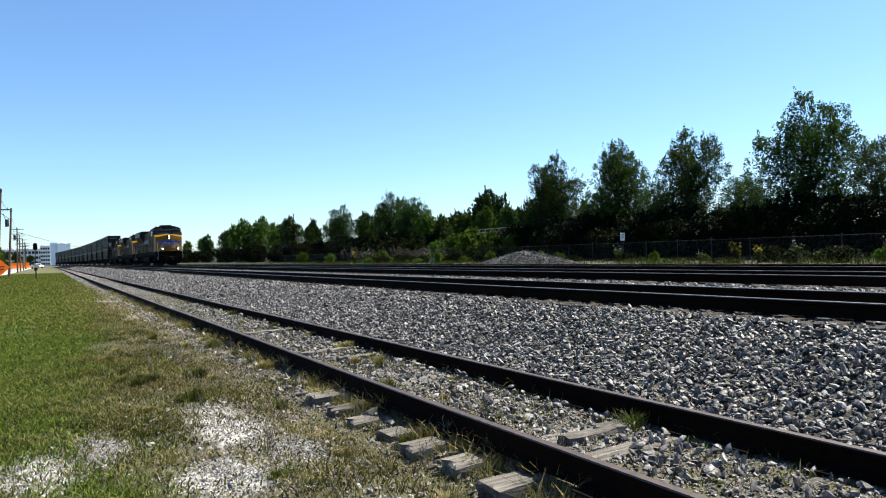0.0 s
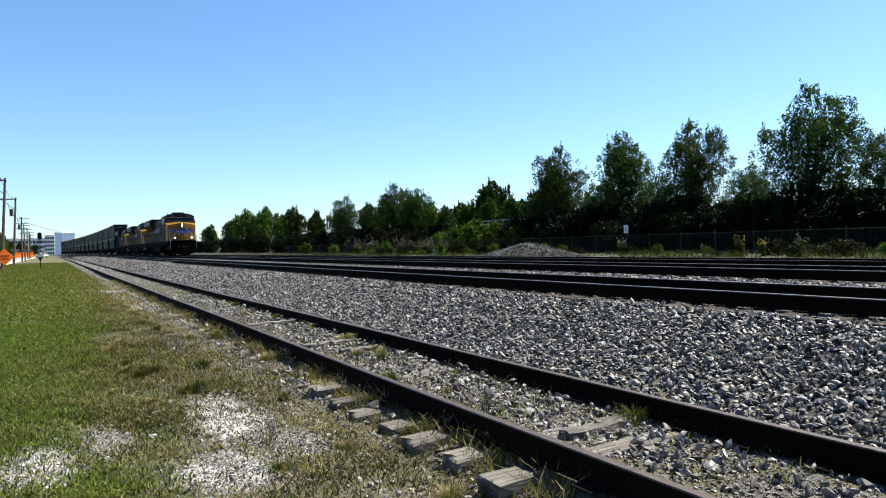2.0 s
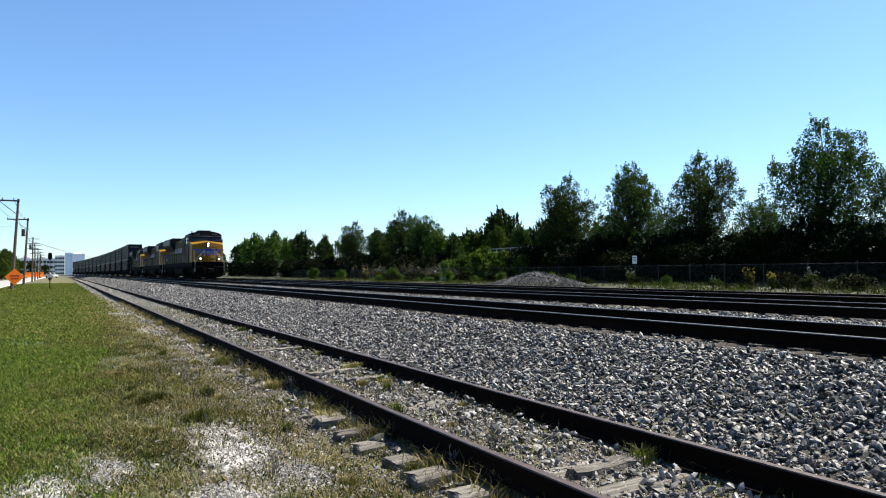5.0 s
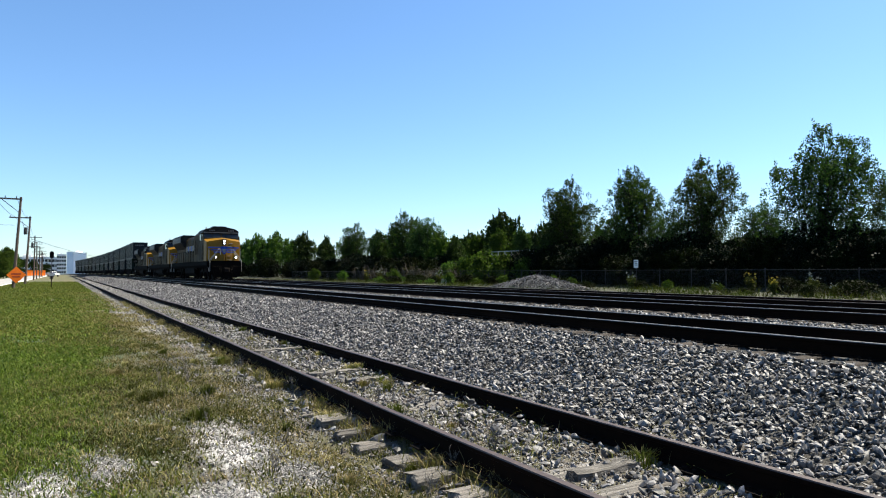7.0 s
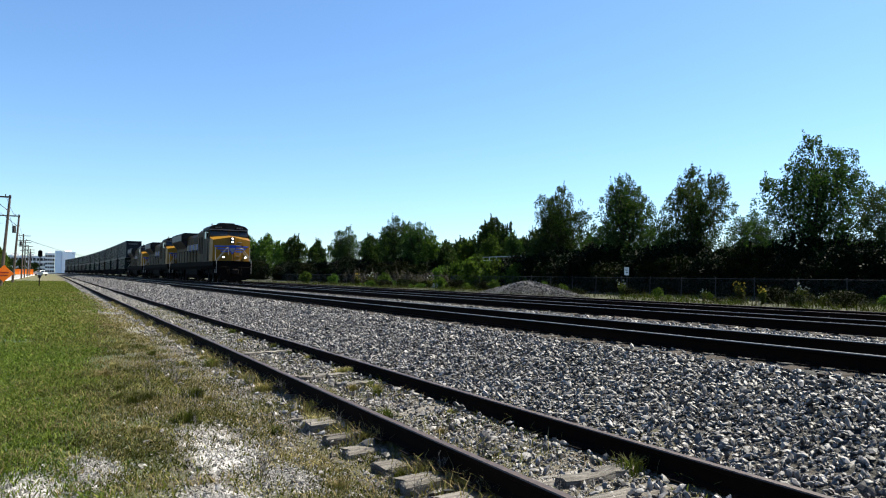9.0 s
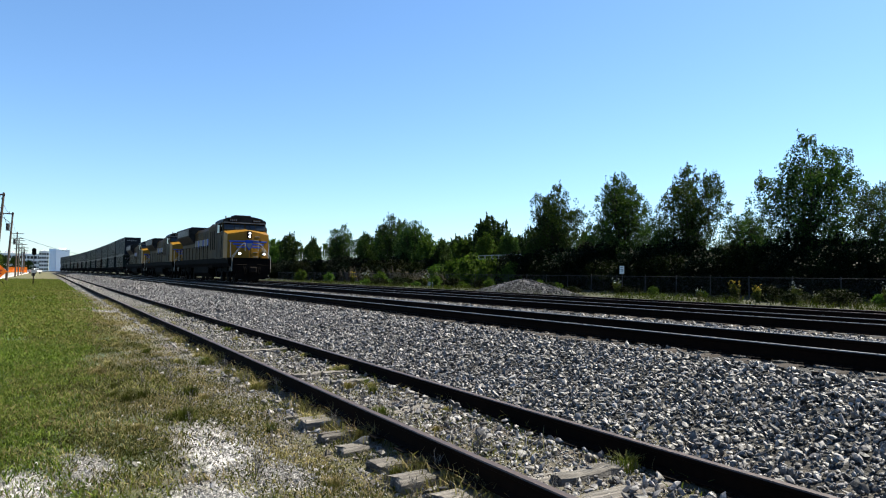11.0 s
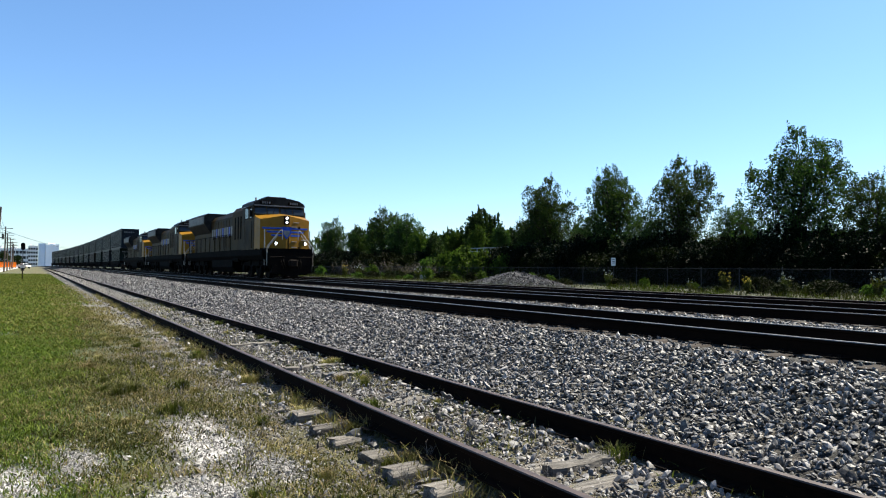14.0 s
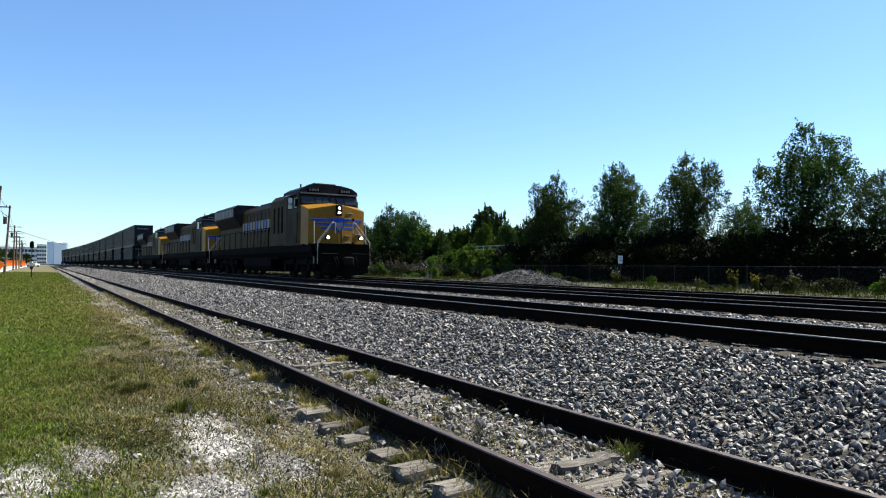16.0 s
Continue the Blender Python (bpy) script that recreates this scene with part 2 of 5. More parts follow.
def ground_material():
    """Lawn, weedy limestone dirt, grey ballast and rough grass, side by side across the tracks."""
    m, nt, b = blank("ground", 0.95)
    co = coords(nt)
    sep = nt.nodes.new("ShaderNodeSeparateXYZ")
    links(nt, co, sep.inputs[0])
    big, mid, fine = noise_of(nt, co, 0.5, 5, 0.6), noise_of(nt, co, 2.2, 5, 0.65), noise_of(nt, co, 38, 4, 0.7)
    x = maths(nt, "ADD", sep.outputs["X"], maths(nt, "MULTIPLY_ADD", mid, 2.2, -1.1))
    x = maths(nt, "ADD", x, maths(nt, "MULTIPLY_ADD", big, 1.6, -0.8))
    lawn_x = maths(nt, "SUBTRACT", x, maths(nt, "MULTIPLY", smooth(nt, sep.outputs["Y"], 9.0, 22.0), 1.1))
    lawn = ramp(nt, fine, ((0.25, (0.010, 0.02, 0.003)), (0.55, (0.03, 0.05, 0.008)), (0.8, (0.075, 0.09, 0.02))))
    dry = ramp(nt, fine, ((0.25, (0.035, 0.03, 0.01)), (0.7, (0.10, 0.09, 0.032))))
    patch = maths(nt, "ADD", noise_of(nt, co, 0.13, 4, 0.6), maths(nt, "MULTIPLY", smooth(nt, sep.outputs["Y"], 17.0, 26.0), 0.16))
    lawn = blend(nt, smooth(nt, patch, 0.52, 0.62), lawn, dry)
    dirt = ramp(nt, fine, ((0.3, (0.010, 0.008, 0.006)), (0.5, (0.045, 0.037, 0.029)), (0.7, (0.16, 0.138, 0.112))))
    weedy = ramp(nt, fine, ((0.3, (0.018, 0.019, 0.005)), (0.7, (0.085, 0.078, 0.026))))
    dirt = blend(nt, maths(nt, "MULTIPLY", smooth(nt, noise_of(nt, co, 1.1, 5, 0.65), 0.42, 0.58), 0.85), dirt, weedy)
    # bare pale limestone where nothing grows
    chalk = ramp(nt, fine, ((0.3, (0.09, 0.085, 0.078)), (0.62, (0.46, 0.45, 0.435))))
    bare = None
    for cx, cy, rx, ry in CHALK:
        vx = maths(nt, "DIVIDE", maths(nt, "SUBTRACT", sep.outputs["X"], cx), rx)
        vy = maths(nt, "DIVIDE", maths(nt, "SUBTRACT", sep.outputs["Y"], cy), ry)
        dd = maths(nt, "SQRT", maths(nt, "ADD", maths(nt, "MULTIPLY", vx, vx), maths(nt, "MULTIPLY", vy, vy)))
        dd = maths(nt, "ADD", dd, maths(nt, "MULTIPLY_ADD", noise_of(nt, co, 4.5, 7, 0.75), 2.6, -1.3))
        on = maths(nt, "SUBTRACT", 1.0, smooth(nt, dd, 0.4, 1.25))
        bare = on if bare is None else maths(nt, "MAXIMUM", bare, on)
    # grey ballast ground, near black for the shade in the gaps between stones
    v = nt.nodes.new("ShaderNodeTexVoronoi")
    v.inputs["Scale"].default_value = 18
    links(nt, co, v.inputs["Vector"])
    grain = nt.nodes.new("ShaderNodeSeparateColor")
    links(nt, v.outputs["Color"], grain.inputs[0])
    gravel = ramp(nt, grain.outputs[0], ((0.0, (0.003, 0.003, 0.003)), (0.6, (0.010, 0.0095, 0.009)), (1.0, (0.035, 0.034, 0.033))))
    rough = ramp(nt, fine, ((0.25, (0.010, 0.013, 0.004)), (0.6, (0.028, 0.03, 0.009)), (0.8, (0.065, 0.06, 0.022))))
    col = blend(nt, smooth(nt, lawn_x, 0.2, 1.3), lawn, dirt)
    col = blend(nt, bare, col, chalk)
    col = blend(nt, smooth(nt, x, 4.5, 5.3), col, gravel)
    col = blend(nt, smooth(nt, x, 18.6, 20.2), col, rough)
    links(nt, col, b.inputs["Base Color"])
    d = maths(nt, "MULTIPLY", v.outputs["Distance"], smooth(nt, x, 4.3, 5.3))
    bumped(nt, b, maths(nt, "ADD", maths(nt, "MULTIPLY", fine, 0.6), maths(nt, "MULTIPLY", d, -1.2)), 0.9, 0.035)
    return m


def ground():
    xs = np.unique(np.concatenate([PROFILE_X, np.arange(-8, 28, 0.25), np.arange(30, 100, 4), np.arange(-400, -8, 40), np.arange(100, 1500, 100)]))
    ys = np.unique(np.concatenate([np.arange(-300, 0, 30), np.arange(0, 30, 0.3), np.arange(30, 80, 2), np.arange(80, 400, 20), np.arange(400, 3000, 200)]))
    gx, gy = np.meshgrid(xs, ys)
    gz = ground_at(gx, gy)
    n, m = gx.shape
    i = (np.arange(n - 1)[:, None] * m + np.arange(m - 1)[None]).ravel()
    numpy_mesh("ground", np.stack([gx, gy, gz], -1).reshape(-1, 3), np.stack([i, i + 1, i + m + 1, i + m], 1), ground_material(), None,
               "mown lawn, weedy limestone dirt and grey ballast", "ground", "structure", True)


ground()

# ---- tracks ----
RAIL_SHAPE = [(-0.07, 0.0), (0.07, 0.0), (0.07, 0.014), (0.012, 0.032), (0.010, 0.125), (0.034, 0.138), (0.036, 0.166), (0.030, 0.176), (-0.030, 0.176), (-0.036, 0.166), (-0.034, 0.138), (-0.010, 0.125), (-0.012, 0.032), (-0.07, 0.014)]


def bend(y):
    """How far the main lines have curved aside at y."""
    return -1.45e-4 * max(0.0, y - 150.0) ** 2


def rail(name, x, top, head, parent, wobble=0.0, curved=True):
    bm = bmesh.new()
    ys = [-40 + 2.0 * i for i in range(61)] + [90, 120, 150, 180, 210, 240, 270, 300, 330, 360, 400]
    rings = []
    for y in ys:
        dx = wobble * (math.sin(y * 0.31 + x) + 0.5 * math.sin(y * 0.83)) + (bend(y) if curved else 0)
        dz = wobble * 0.6 * math.sin(y * 0.47 + 1.0)
        rings.append([bm.verts.new((x + dx + p, y, top - 0.176 + q + dz)) for p, q in RAIL_SHAPE])
    n = len(RAIL_SHAPE)
    for a, c in zip(rings, rings[1:]):
        for i in range(n):
            f = bm.faces.new((a[i], a[(i + 1) % n], c[(i + 1) % n], c[i]))
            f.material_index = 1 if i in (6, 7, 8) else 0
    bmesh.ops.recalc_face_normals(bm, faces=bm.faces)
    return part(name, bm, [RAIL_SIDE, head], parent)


def tie_mesh(name, material, seed, worn, half=1.295):
    """One timber tie of the given half-length, with split ends and uneven edges."""
    rnd = random.Random(seed)
    bm = bmesh.new()
    nx, w, h = 9, 0.115, 0.17
    prof = [(-w, -h), (w, -h), (w, -0.02), (w - 0.02, 0), (0.03, 0.0), (0.0, -0.006), (-0.03, 0), (-w + 0.02, 0), (-w, -0.02)]
    rings = []
    for i in range(nx):
        x = half * (2 * i / (nx - 1) - 1)
        end = worn if i in (0, nx - 1) else worn * 0.35
        rings.append([bm.verts.new((x + rnd.uniform(-1, 1) * end * (1.2 if i in (0, nx - 1) else 0), p + rnd.uniform(-1, 1) * end * 0.5, q + rnd.uniform(-1, 0.2) * end * 0.5 * (q > -0.1))) for p, q in prof])
    n = len(prof)
    for a, c in zip(rings, rings[1:]):
        for i in range(n):
            bm.faces.new((a[i], c[i], c[(i + 1) % n], a[(i + 1) % n]))
    bm.faces.new(rings[0])
    bm.faces.new(rings[-1][::-1])
    bmesh.ops.recalc_face_normals(bm, faces=bm.faces)
    me = bpy.data.meshes.new(name)
    bm.to_mesh(me)
    bm.free()
    me.materials.append(material)
    return me


def plate_mesh():
    bm = bmesh.new()
    box(bm, -0.16, 0.16, -0.09, 0.09, 0, 0.012)
    for sx in (-0.11, 0.11):
        for sy in (-0.05, 0.05):
            box(bm, sx - 0.015, sx + 0.015, sy - 0.015, sy + 0.015, 0.012, 0.035)
    me = bpy.data.meshes.new("tie_plate")
    bm.to_mesh(me)
    bm.free()
    me.materials.append(STEEL_DARK)
    return me


def track(name, label, centre, top, head, ties, y0, y1, pitch, sink, jitter, wobble, plates, buried=()):
    """A track: two rails on ties. sink: how far the tie tops lie under the rail foot."""
    rnd = random.Random(int(centre * 100))
    tr = thing(name, label, "railway track", kind="structure")
    for s in (-1, 1):
        rail("rail", centre + s * GAUGE / 2, top, head, tr, wobble, wobble == 0)
    plate = plate_mesh()
    n = int((y1 - y0) / pitch)
    for i in range(n):
        y = y0 + i * pitch
        ob = new("tie", rnd.choice(ties))
        ob.parent = tr
        deep = sink * rnd.choice((0.4, 0.8, 1.2, 1.6)) * rnd.uniform(0.7, 1.1)
        if buried and buried[0] < y < buried[1] or buried and y > buried[2]:
            deep += rnd.uniform(0.02, 0.06)
        ob.matrix_basis = pose(centre + rnd.uniform(-1, 1) * jitter, y + rnd.uniform(-1, 1) * jitter * 0.5, top - 0.178 - deep, rnd.uniform(-1, 1) * jitter * 25, rnd.uniform(-0.4, 0.4), rnd.uniform(-1, 1) * jitter * 40)
        if i < plates:
            for s in (-1, 1):
                p = new("tie_plate", plate)
                p.parent = tr
                p.matrix_basis = pose(centre + s * GAUGE / 2, y, top - 0.1785)
    return tr


grey_ties = [tie_mesh("tie", TIE_GREY, s, 0.034, 1.2) for s in range(5)]
brown_ties = [tie_mesh("tie", TIE_BROWN, s, 0.008) for s in range(4)]
track("siding_track", "disused siding with rusty rails on rotten grey ties", SIDING, RAIL_S, RAIL_DULL, grey_ties, 1.37, 60, 0.575, 0.045, 0.05, 0.006, 30, (7.4, 12.2, 13.6))
track("main_track", "main line with polished railheads on ballast", MAIN_A, RAIL_A, RAIL_BRIGHT, brown_ties, -6, 70, 0.52, 0.008, 0.012, 0.0, 60)
track("main_track", "second main line with polished railheads on ballast", MAIN_B, RAIL_B, RAIL_BRIGHT, brown_ties, -6, 70, 0.52, 0.008, 0.012, 0.0, 0)
track("main_track", "third line with dark rusty rails beside the grass", MAIN_C, RAIL_C, RAIL_DULL, brown_ties, -6, 70, 0.52, 0.008, 0.012, 0.0, 0)


# ---- train ----
def wheelset(parent, y, r=0.53):
    bm = bmesh.new()
    cyl(bm, (-0.85, 0, 0), (0.85, 0, 0), 0.08, seg=10)
    for s in (-1, 1):
        cyl(bm, (s * 0.70, 0, 0), (s * 0.84, 0, 0), r, r * 0.985, 24)
        cyl(bm, (s * 0.66, 0, 0), (s * 0.70, 0, 0), r + 0.025, seg=24)
        cyl(bm, (s * 0.84, 0, 0), (s * 0.87, 0, 0), 0.17, seg=10)
        for k in range(5):
            a = 2 * math.pi * k / 5
            box(bm, s * 0.845 - 0.012, s * 0.845 + 0.012, 0.30 * math.cos(a) - 0.05, 0.30 * math.cos(a) + 0.05, 0.30 * math.sin(a) - 0.05, 0.30 * math.sin(a) + 0.05)
    ob = part("wheelset", bm, STEEL_DARK, parent)
    ob.matrix_basis = pose(0, y, r)
    WHEELS.append((ob, y, r))
    return ob


WHEELS, MOVERS = [], []


def truck(parent, y, axles, pitch=1.85, r=0.53):
    bm = bmesh.new()
    half = (axles - 1) / 2 * pitch
    for s in (-1, 1):
        prism(bm, [(y - half - 0.55, 0.62), (y - half - 0.35, 0.95), (y - 0.6, 1.02), (y + 0.6, 1.02), (y + half + 0.35, 0.95), (y + half + 0.55, 0.62), (y + half + 0.3, 0.4), (y + half - 0.3, 0.4), (y + half - 0.55, 0.7), (y - half + 0.55, 0.7), (y - half + 0.3, 0.4), (y - half - 0.3, 0.4)], s * 1.0, s * 1.14, "x")
        for i in range(axles):
            yy = y - half + i * pitch
            box(bm, min(s * 1.1, s * 1.26), max(s * 1.1, s * 1.26), yy - 0.2, yy + 0.2, 0.38, 0.74, 0.03)
            box(bm, min(s * 1.12, s * 1.2), max(s * 1.12, s * 1.2), yy + 0.45, yy + 0.75, 0.75, 1.1, 0.03)
    box(bm, -1.0, 1.0, y - 0.3, y + 0.3, 0.6, 1.1)
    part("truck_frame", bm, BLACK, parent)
    for i in range(axles):
        wheelset(parent, y - half + i * pitch, r)


def locomotive(L, axles, label):
    """A road locomotive that faces -y; its front coupler is at y = 0, the railheads at z = 0."""
    lo = thing("locomotive", label, "locomotive", group="locomotives of the train")
    big = L > 20
    cab_back = 5.6
    # frame with deep side sills
    bm = bmesh.new()
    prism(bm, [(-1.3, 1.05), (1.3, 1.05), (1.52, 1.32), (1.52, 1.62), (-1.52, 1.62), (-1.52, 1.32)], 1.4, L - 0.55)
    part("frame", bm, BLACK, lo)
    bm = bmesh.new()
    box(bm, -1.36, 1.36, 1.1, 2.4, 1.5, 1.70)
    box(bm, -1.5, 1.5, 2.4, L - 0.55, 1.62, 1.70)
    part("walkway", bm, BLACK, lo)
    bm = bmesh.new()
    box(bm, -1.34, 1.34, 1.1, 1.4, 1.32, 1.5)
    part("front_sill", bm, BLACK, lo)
    bm = bmesh.new()
    for s in (-1, 1):
        box(bm, min(s * 1.452, s * 1.465), max(s * 1.452, s * 1.465), 2.5, L - 0.7, 1.40, 1.60)
    part("sill_stripe", bm, SOOTY_SHADED, lo, "dirty yellow sill stripe, shade put into its colour")
    # pilot with plough and step wells at the corners
    for end, sg in ((1.1, 1), (L - 0.55, -1)):
        bm = bmesh.new()
        prism(bm, [(-1.3, 0.78), (-0.95, 0.22), (0.95, 0.22), (1.3, 0.78), (1.3, 1.5), (-1.3, 1.5)], end - 0.12 * sg, end, "y")
        prism(bm, [(-1.15, 0.34), (0, 0.12), (1.15, 0.34), (1.05, 0.75), (0, 0.8), (-1.05, 0.75)], end - 0.32 * sg, end - 0.1 * sg, "y")
        part("pilot", bm, BLACK, lo)
        bm = bmesh.new()
        box(bm, -0.16, 0.16, min(end - 0.75 * sg, end), max(end - 0.75 * sg, end), 0.72, 1.0, 0.04)
        box(bm, -0.26, 0.2, min(end - 0.78 * sg, end - 0.5 * sg), max(end - 0.78 * sg, end - 0.5 * sg), 0.66, 1.08, 0.06)
        part("coupler", bm, STEEL_DARK, lo)
        for s in (-1, 1):
            for k in range(4):
                bm = bmesh.new()
                box(bm, min(s * 0.98, s * 1.34), max(s * 0.98, s * 1.34), min(end, end + 0.45 * sg), max(end, end + 0.45 * sg), 0.42 + 0.32 * k, 0.45 + 0.32 * k)
                part("step", bm, BLACK, lo)
        for dx in (-0.55, -0.42, 0.42, 0.55):
            bm = bmesh.new()
            tube(bm, [(dx, end - 0.1 * sg, 1.1), (dx, end - 0.3 * sg, 0.9), (dx * 0.9, end - 0.34 * sg, 0.6), (dx * 0.75, end - 0.2 * sg, 0.45)], 0.025, 6)
            part("air_hose", bm, BLACK, lo)
        for s in (-1, 1):
            e = end
            bm = bmesh.new()
            tube(bm, [(s * 1.32, e - 0.03 * sg, 0.75), (s * 1.32, e - 0.03 * sg, 1.78), (s * 0.62, e + 0.02 * sg, 2.66), (s * 0.5, e + 0.05 * sg, 2.72)], 0.025)
            part("corner_handrail", bm, WHITE_RAIL, lo, "pale corner handrail")
            bm = bmesh.new()
            tube(bm, [(s * 1.32, e + 0.45 * sg, 0.75), (s * 1.32, e + 0.45 * sg, 1.9), (s * 1.32, e + 0.5 * sg, 2.75)], 0.028)
            part("corner_handrail", bm, WHITE_RAIL, lo, "pale corner handrail")
            bm = bmesh.new()
            tube(bm, [(s * 0.45, e, 2.2), (s * 0.45, e, 2.68), (s * 0.5, e, 2.72)], 0.022)
            part("corner_handrail", bm, WHITE_RAIL, lo, "pale corner handrail")
            bm = bmesh.new()
            tube(bm, [(s * 1.24, e + 0.1 * sg, 1.70), (s * 1.1, e + 0.12 * sg, 1.9), (s * 0.66, e + 0.12 * sg, 2.46)], 0.02)
            part("corner_handrail", bm, WHITE_RAIL, lo, "pale corner handrail")
            bm = bmesh.new()
            tube(bm, [(s * 1.2, e - 0.15 * sg, 1.22), (s * 0.35, e - 0.15 * sg, 1.22)], 0.018)
            part("uncoupling_lever", bm, STEEL_DARK, lo)
    # wide nose with a ridge, sloping back to the windscreen
    bm = bmesh.new()
    low = [(-1.44, 2.06), (0, 1.78), (1.44, 2.06), (1.51, 3.0), (-1.51, 3.0)]
    vb = [bm.verts.new((x, y, 1.66)) for x, y in low]
    vt = [bm.verts.new((x, y, z)) for (x, y), z in zip(low, (3.36, 3.62, 3.36, 3.62, 3.62))]
    mid = bm.verts.new((0, 3.0, 3.78))
    for i in range(5):
        if i != 3:
            bm.faces.new((vb[i], vb[(i + 1) % 5], vt[(i + 1) % 5], vt[i]))
    bm.faces.new((vb[3], vb[4], vt[4], mid, vt[3]))
    bm.faces.new((vt[0], vt[1], mid, vt[4]))
    bm.faces.new((vt[1], vt[2], vt[3], mid))
    bm.faces.new(vb[::-1])
    bmesh.ops.recalc_face_normals(bm, faces=bm.faces)
    part("nose", bm, YELLOW, lo, "ochre yellow nose")
    front = lambda x: 1.78 + 0.28 * abs(x) / 1.44

    def plate(name, outline, proud, material, owner, text=""):
        """A flat shape on one half of the nose: outline in x and z, set proud of the sloping front."""
        bm = bmesh.new()
        lower = [bm.verts.new((x, front(x) + 0.01, z)) for x, z in outline]
        upper = [bm.verts.new((x, front(x) - proud, z)) for x, z in outline]
        n = len(outline)
        for i in range(n):
            bm.faces.new((lower[i], lower[(i + 1) % n], upper[(i + 1) % n], upper[i]))
        bm.faces.new(upper)
        bmesh.ops.recalc_face_normals(bm, faces=bm.faces)
        return part(name, bm, material, owner, text)

    rect = lambda x0, x1, z0, z1: [(x0, z0), (x1, z0), (x1, z1), (x0, z1)]
    door = plate("nose_door", rect(0.16, 0.78, 1.72, 3.02), 0.025, YELLOW, lo)
    for z in (1.78, 2.92):
        plate("door_hinge", rect(0.74, 0.84, z - 0.05, z + 0.05), 0.05, BLACK, door)
    for x0 in (0.125, 0.79):
        plate("door_seam", rect(x0, x0 + 0.028, 1.70, 3.04), 0.006, BLACK, lo)
    for x0, z in ((0.3, 1.78), (0.3, 2.1), (0.3, 2.95), (0.42, 3.2), (0.92, 2.2)):
        plate("grab_iron", rect(x0, x0 + 0.34, z, z + 0.035), 0.07, WHITE_RAIL, lo, "pale grab iron")
    for s in (-1, 1):
        plate("anticlimber_lip", rect(s * 0.02, s * 1.43, 1.66, 1.71), 0.05, BLACK, lo)
        # spread wing emblem as plain bars with pale edges
        for k in range(3):
            x0, x1 = 0.26, 1.34 - 0.24 * k
            z = 2.86 - 0.2 * k
            bar = plate("emblem_bar", [(s * x0, z - 0.045), (s * (x1 - 0.06), z - 0.045), (s * x1, z + 0.045), (s * x0, z + 0.045)], 0.032, BLUE, lo, "blue painted emblem bar")
            plate("emblem_edge", rect(s * x0, s * x1, z + 0.045, z + 0.066), 0.034, SILVER, bar, "pale painted edge")
    bm = bmesh.new()
    prism(bm, [(-0.27, 2.95), (0.27, 2.95), (0.24, 2.55), (0, 2.24), (-0.24, 2.55)], 1.725, 1.79, "y")
    shield = part("emblem_shield", bm, BLUE, lo, "blue painted shield")
    bm = bmesh.new()
    prism(bm, [(-0.2, 2.74), (0.2, 2.74), (0.17, 2.56), (0, 2.34), (-0.17, 2.56)], 1.715, 1.726, "y")
    part("shield_face", bm, SILVER, shield, "pale lower field")
    # headlights
    bm = bmesh.new()
    box(bm, -0.16, 0.16, 1.72, 1.92, 3.08, 3.6, 0.03)
    part("headlight_housing", bm, BLACK, lo)
    for z in (3.22, 3.45):
        bm = bmesh.new()
        cyl(bm, (0, 1.70, z), (0, 1.74, z), 0.062, seg=14)
        part("headlight", bm, LAMP_ON if big and label.startswith("leading") else GREY_PAINT, lo, "round sealed-beam headlight")
    for s in (-1, 1):
        bm = bmesh.new()
        box(bm, s * 0.84 - 0.085, s * 0.84 + 0.085, 1.0, 1.2, 1.88, 2.08, 0.02)
        d = part("ditch_light", bm, BLACK, lo)
        bm = bmesh.new()
        cyl(bm, (s * 0.84, 0.98, 1.98), (s * 0.84, 1.01, 1.98), 0.066, seg=14)
        part("ditch_lens", bm, LAMP_ON if label.startswith("leading") else GREY_PAINT, d, "round ditch lamp lens")
    # cab: canted windscreens in dark frames, side windows, arched roof
    bm = bmesh.new()
    prism(bm, [(2.98, 1.66), (cab_back, 1.66), (cab_back, 4.32), (3.26, 4.32), (2.98, 3.66)], -1.52, 1.52, "x")
    part("cab", bm, SOOTY_SHADED, lo, "yellow cab with sooty sides, shade put into their colour")
    bm = bmesh.new()
    arch = [(-1.54, 4.24), (1.54, 4.24), (1.5, 4.4), (1.2, 4.58), (0.6, 4.7), (-0.6, 4.7), (-1.2, 4.58), (-1.5, 4.4)]
    prism(bm, arch, 3.1, cab_back + 0.1, "y")
    part("cab_roof", bm, GREY_PAINT, lo, "dark grey cab roof")
    bm = bmesh.new()
    box(bm, -0.6, 0.6, 3.7, 5.0, 4.69, 4.84, 0.04)
    part("air_conditioner", bm, GREY_PAINT, lo)
    for x in (-1.1, 0.95):
        bm = bmesh.new()
        cyl(bm, (x, 4.2, 4.55), (x, 4.2, 4.78), 0.06, 0.05, 8)
        part("antenna", bm, WHITE_RAIL, lo)
    # Sunlight on the roof edge, added as a pale strip.
    bm = bmesh.new()
    box(bm, -1.5, 1.5, 3.04, 3.12, 4.2, 4.27)
    part("roof_edge_highlight", bm, SILVER, lo, "sunlit roof edge, as a pale strip")
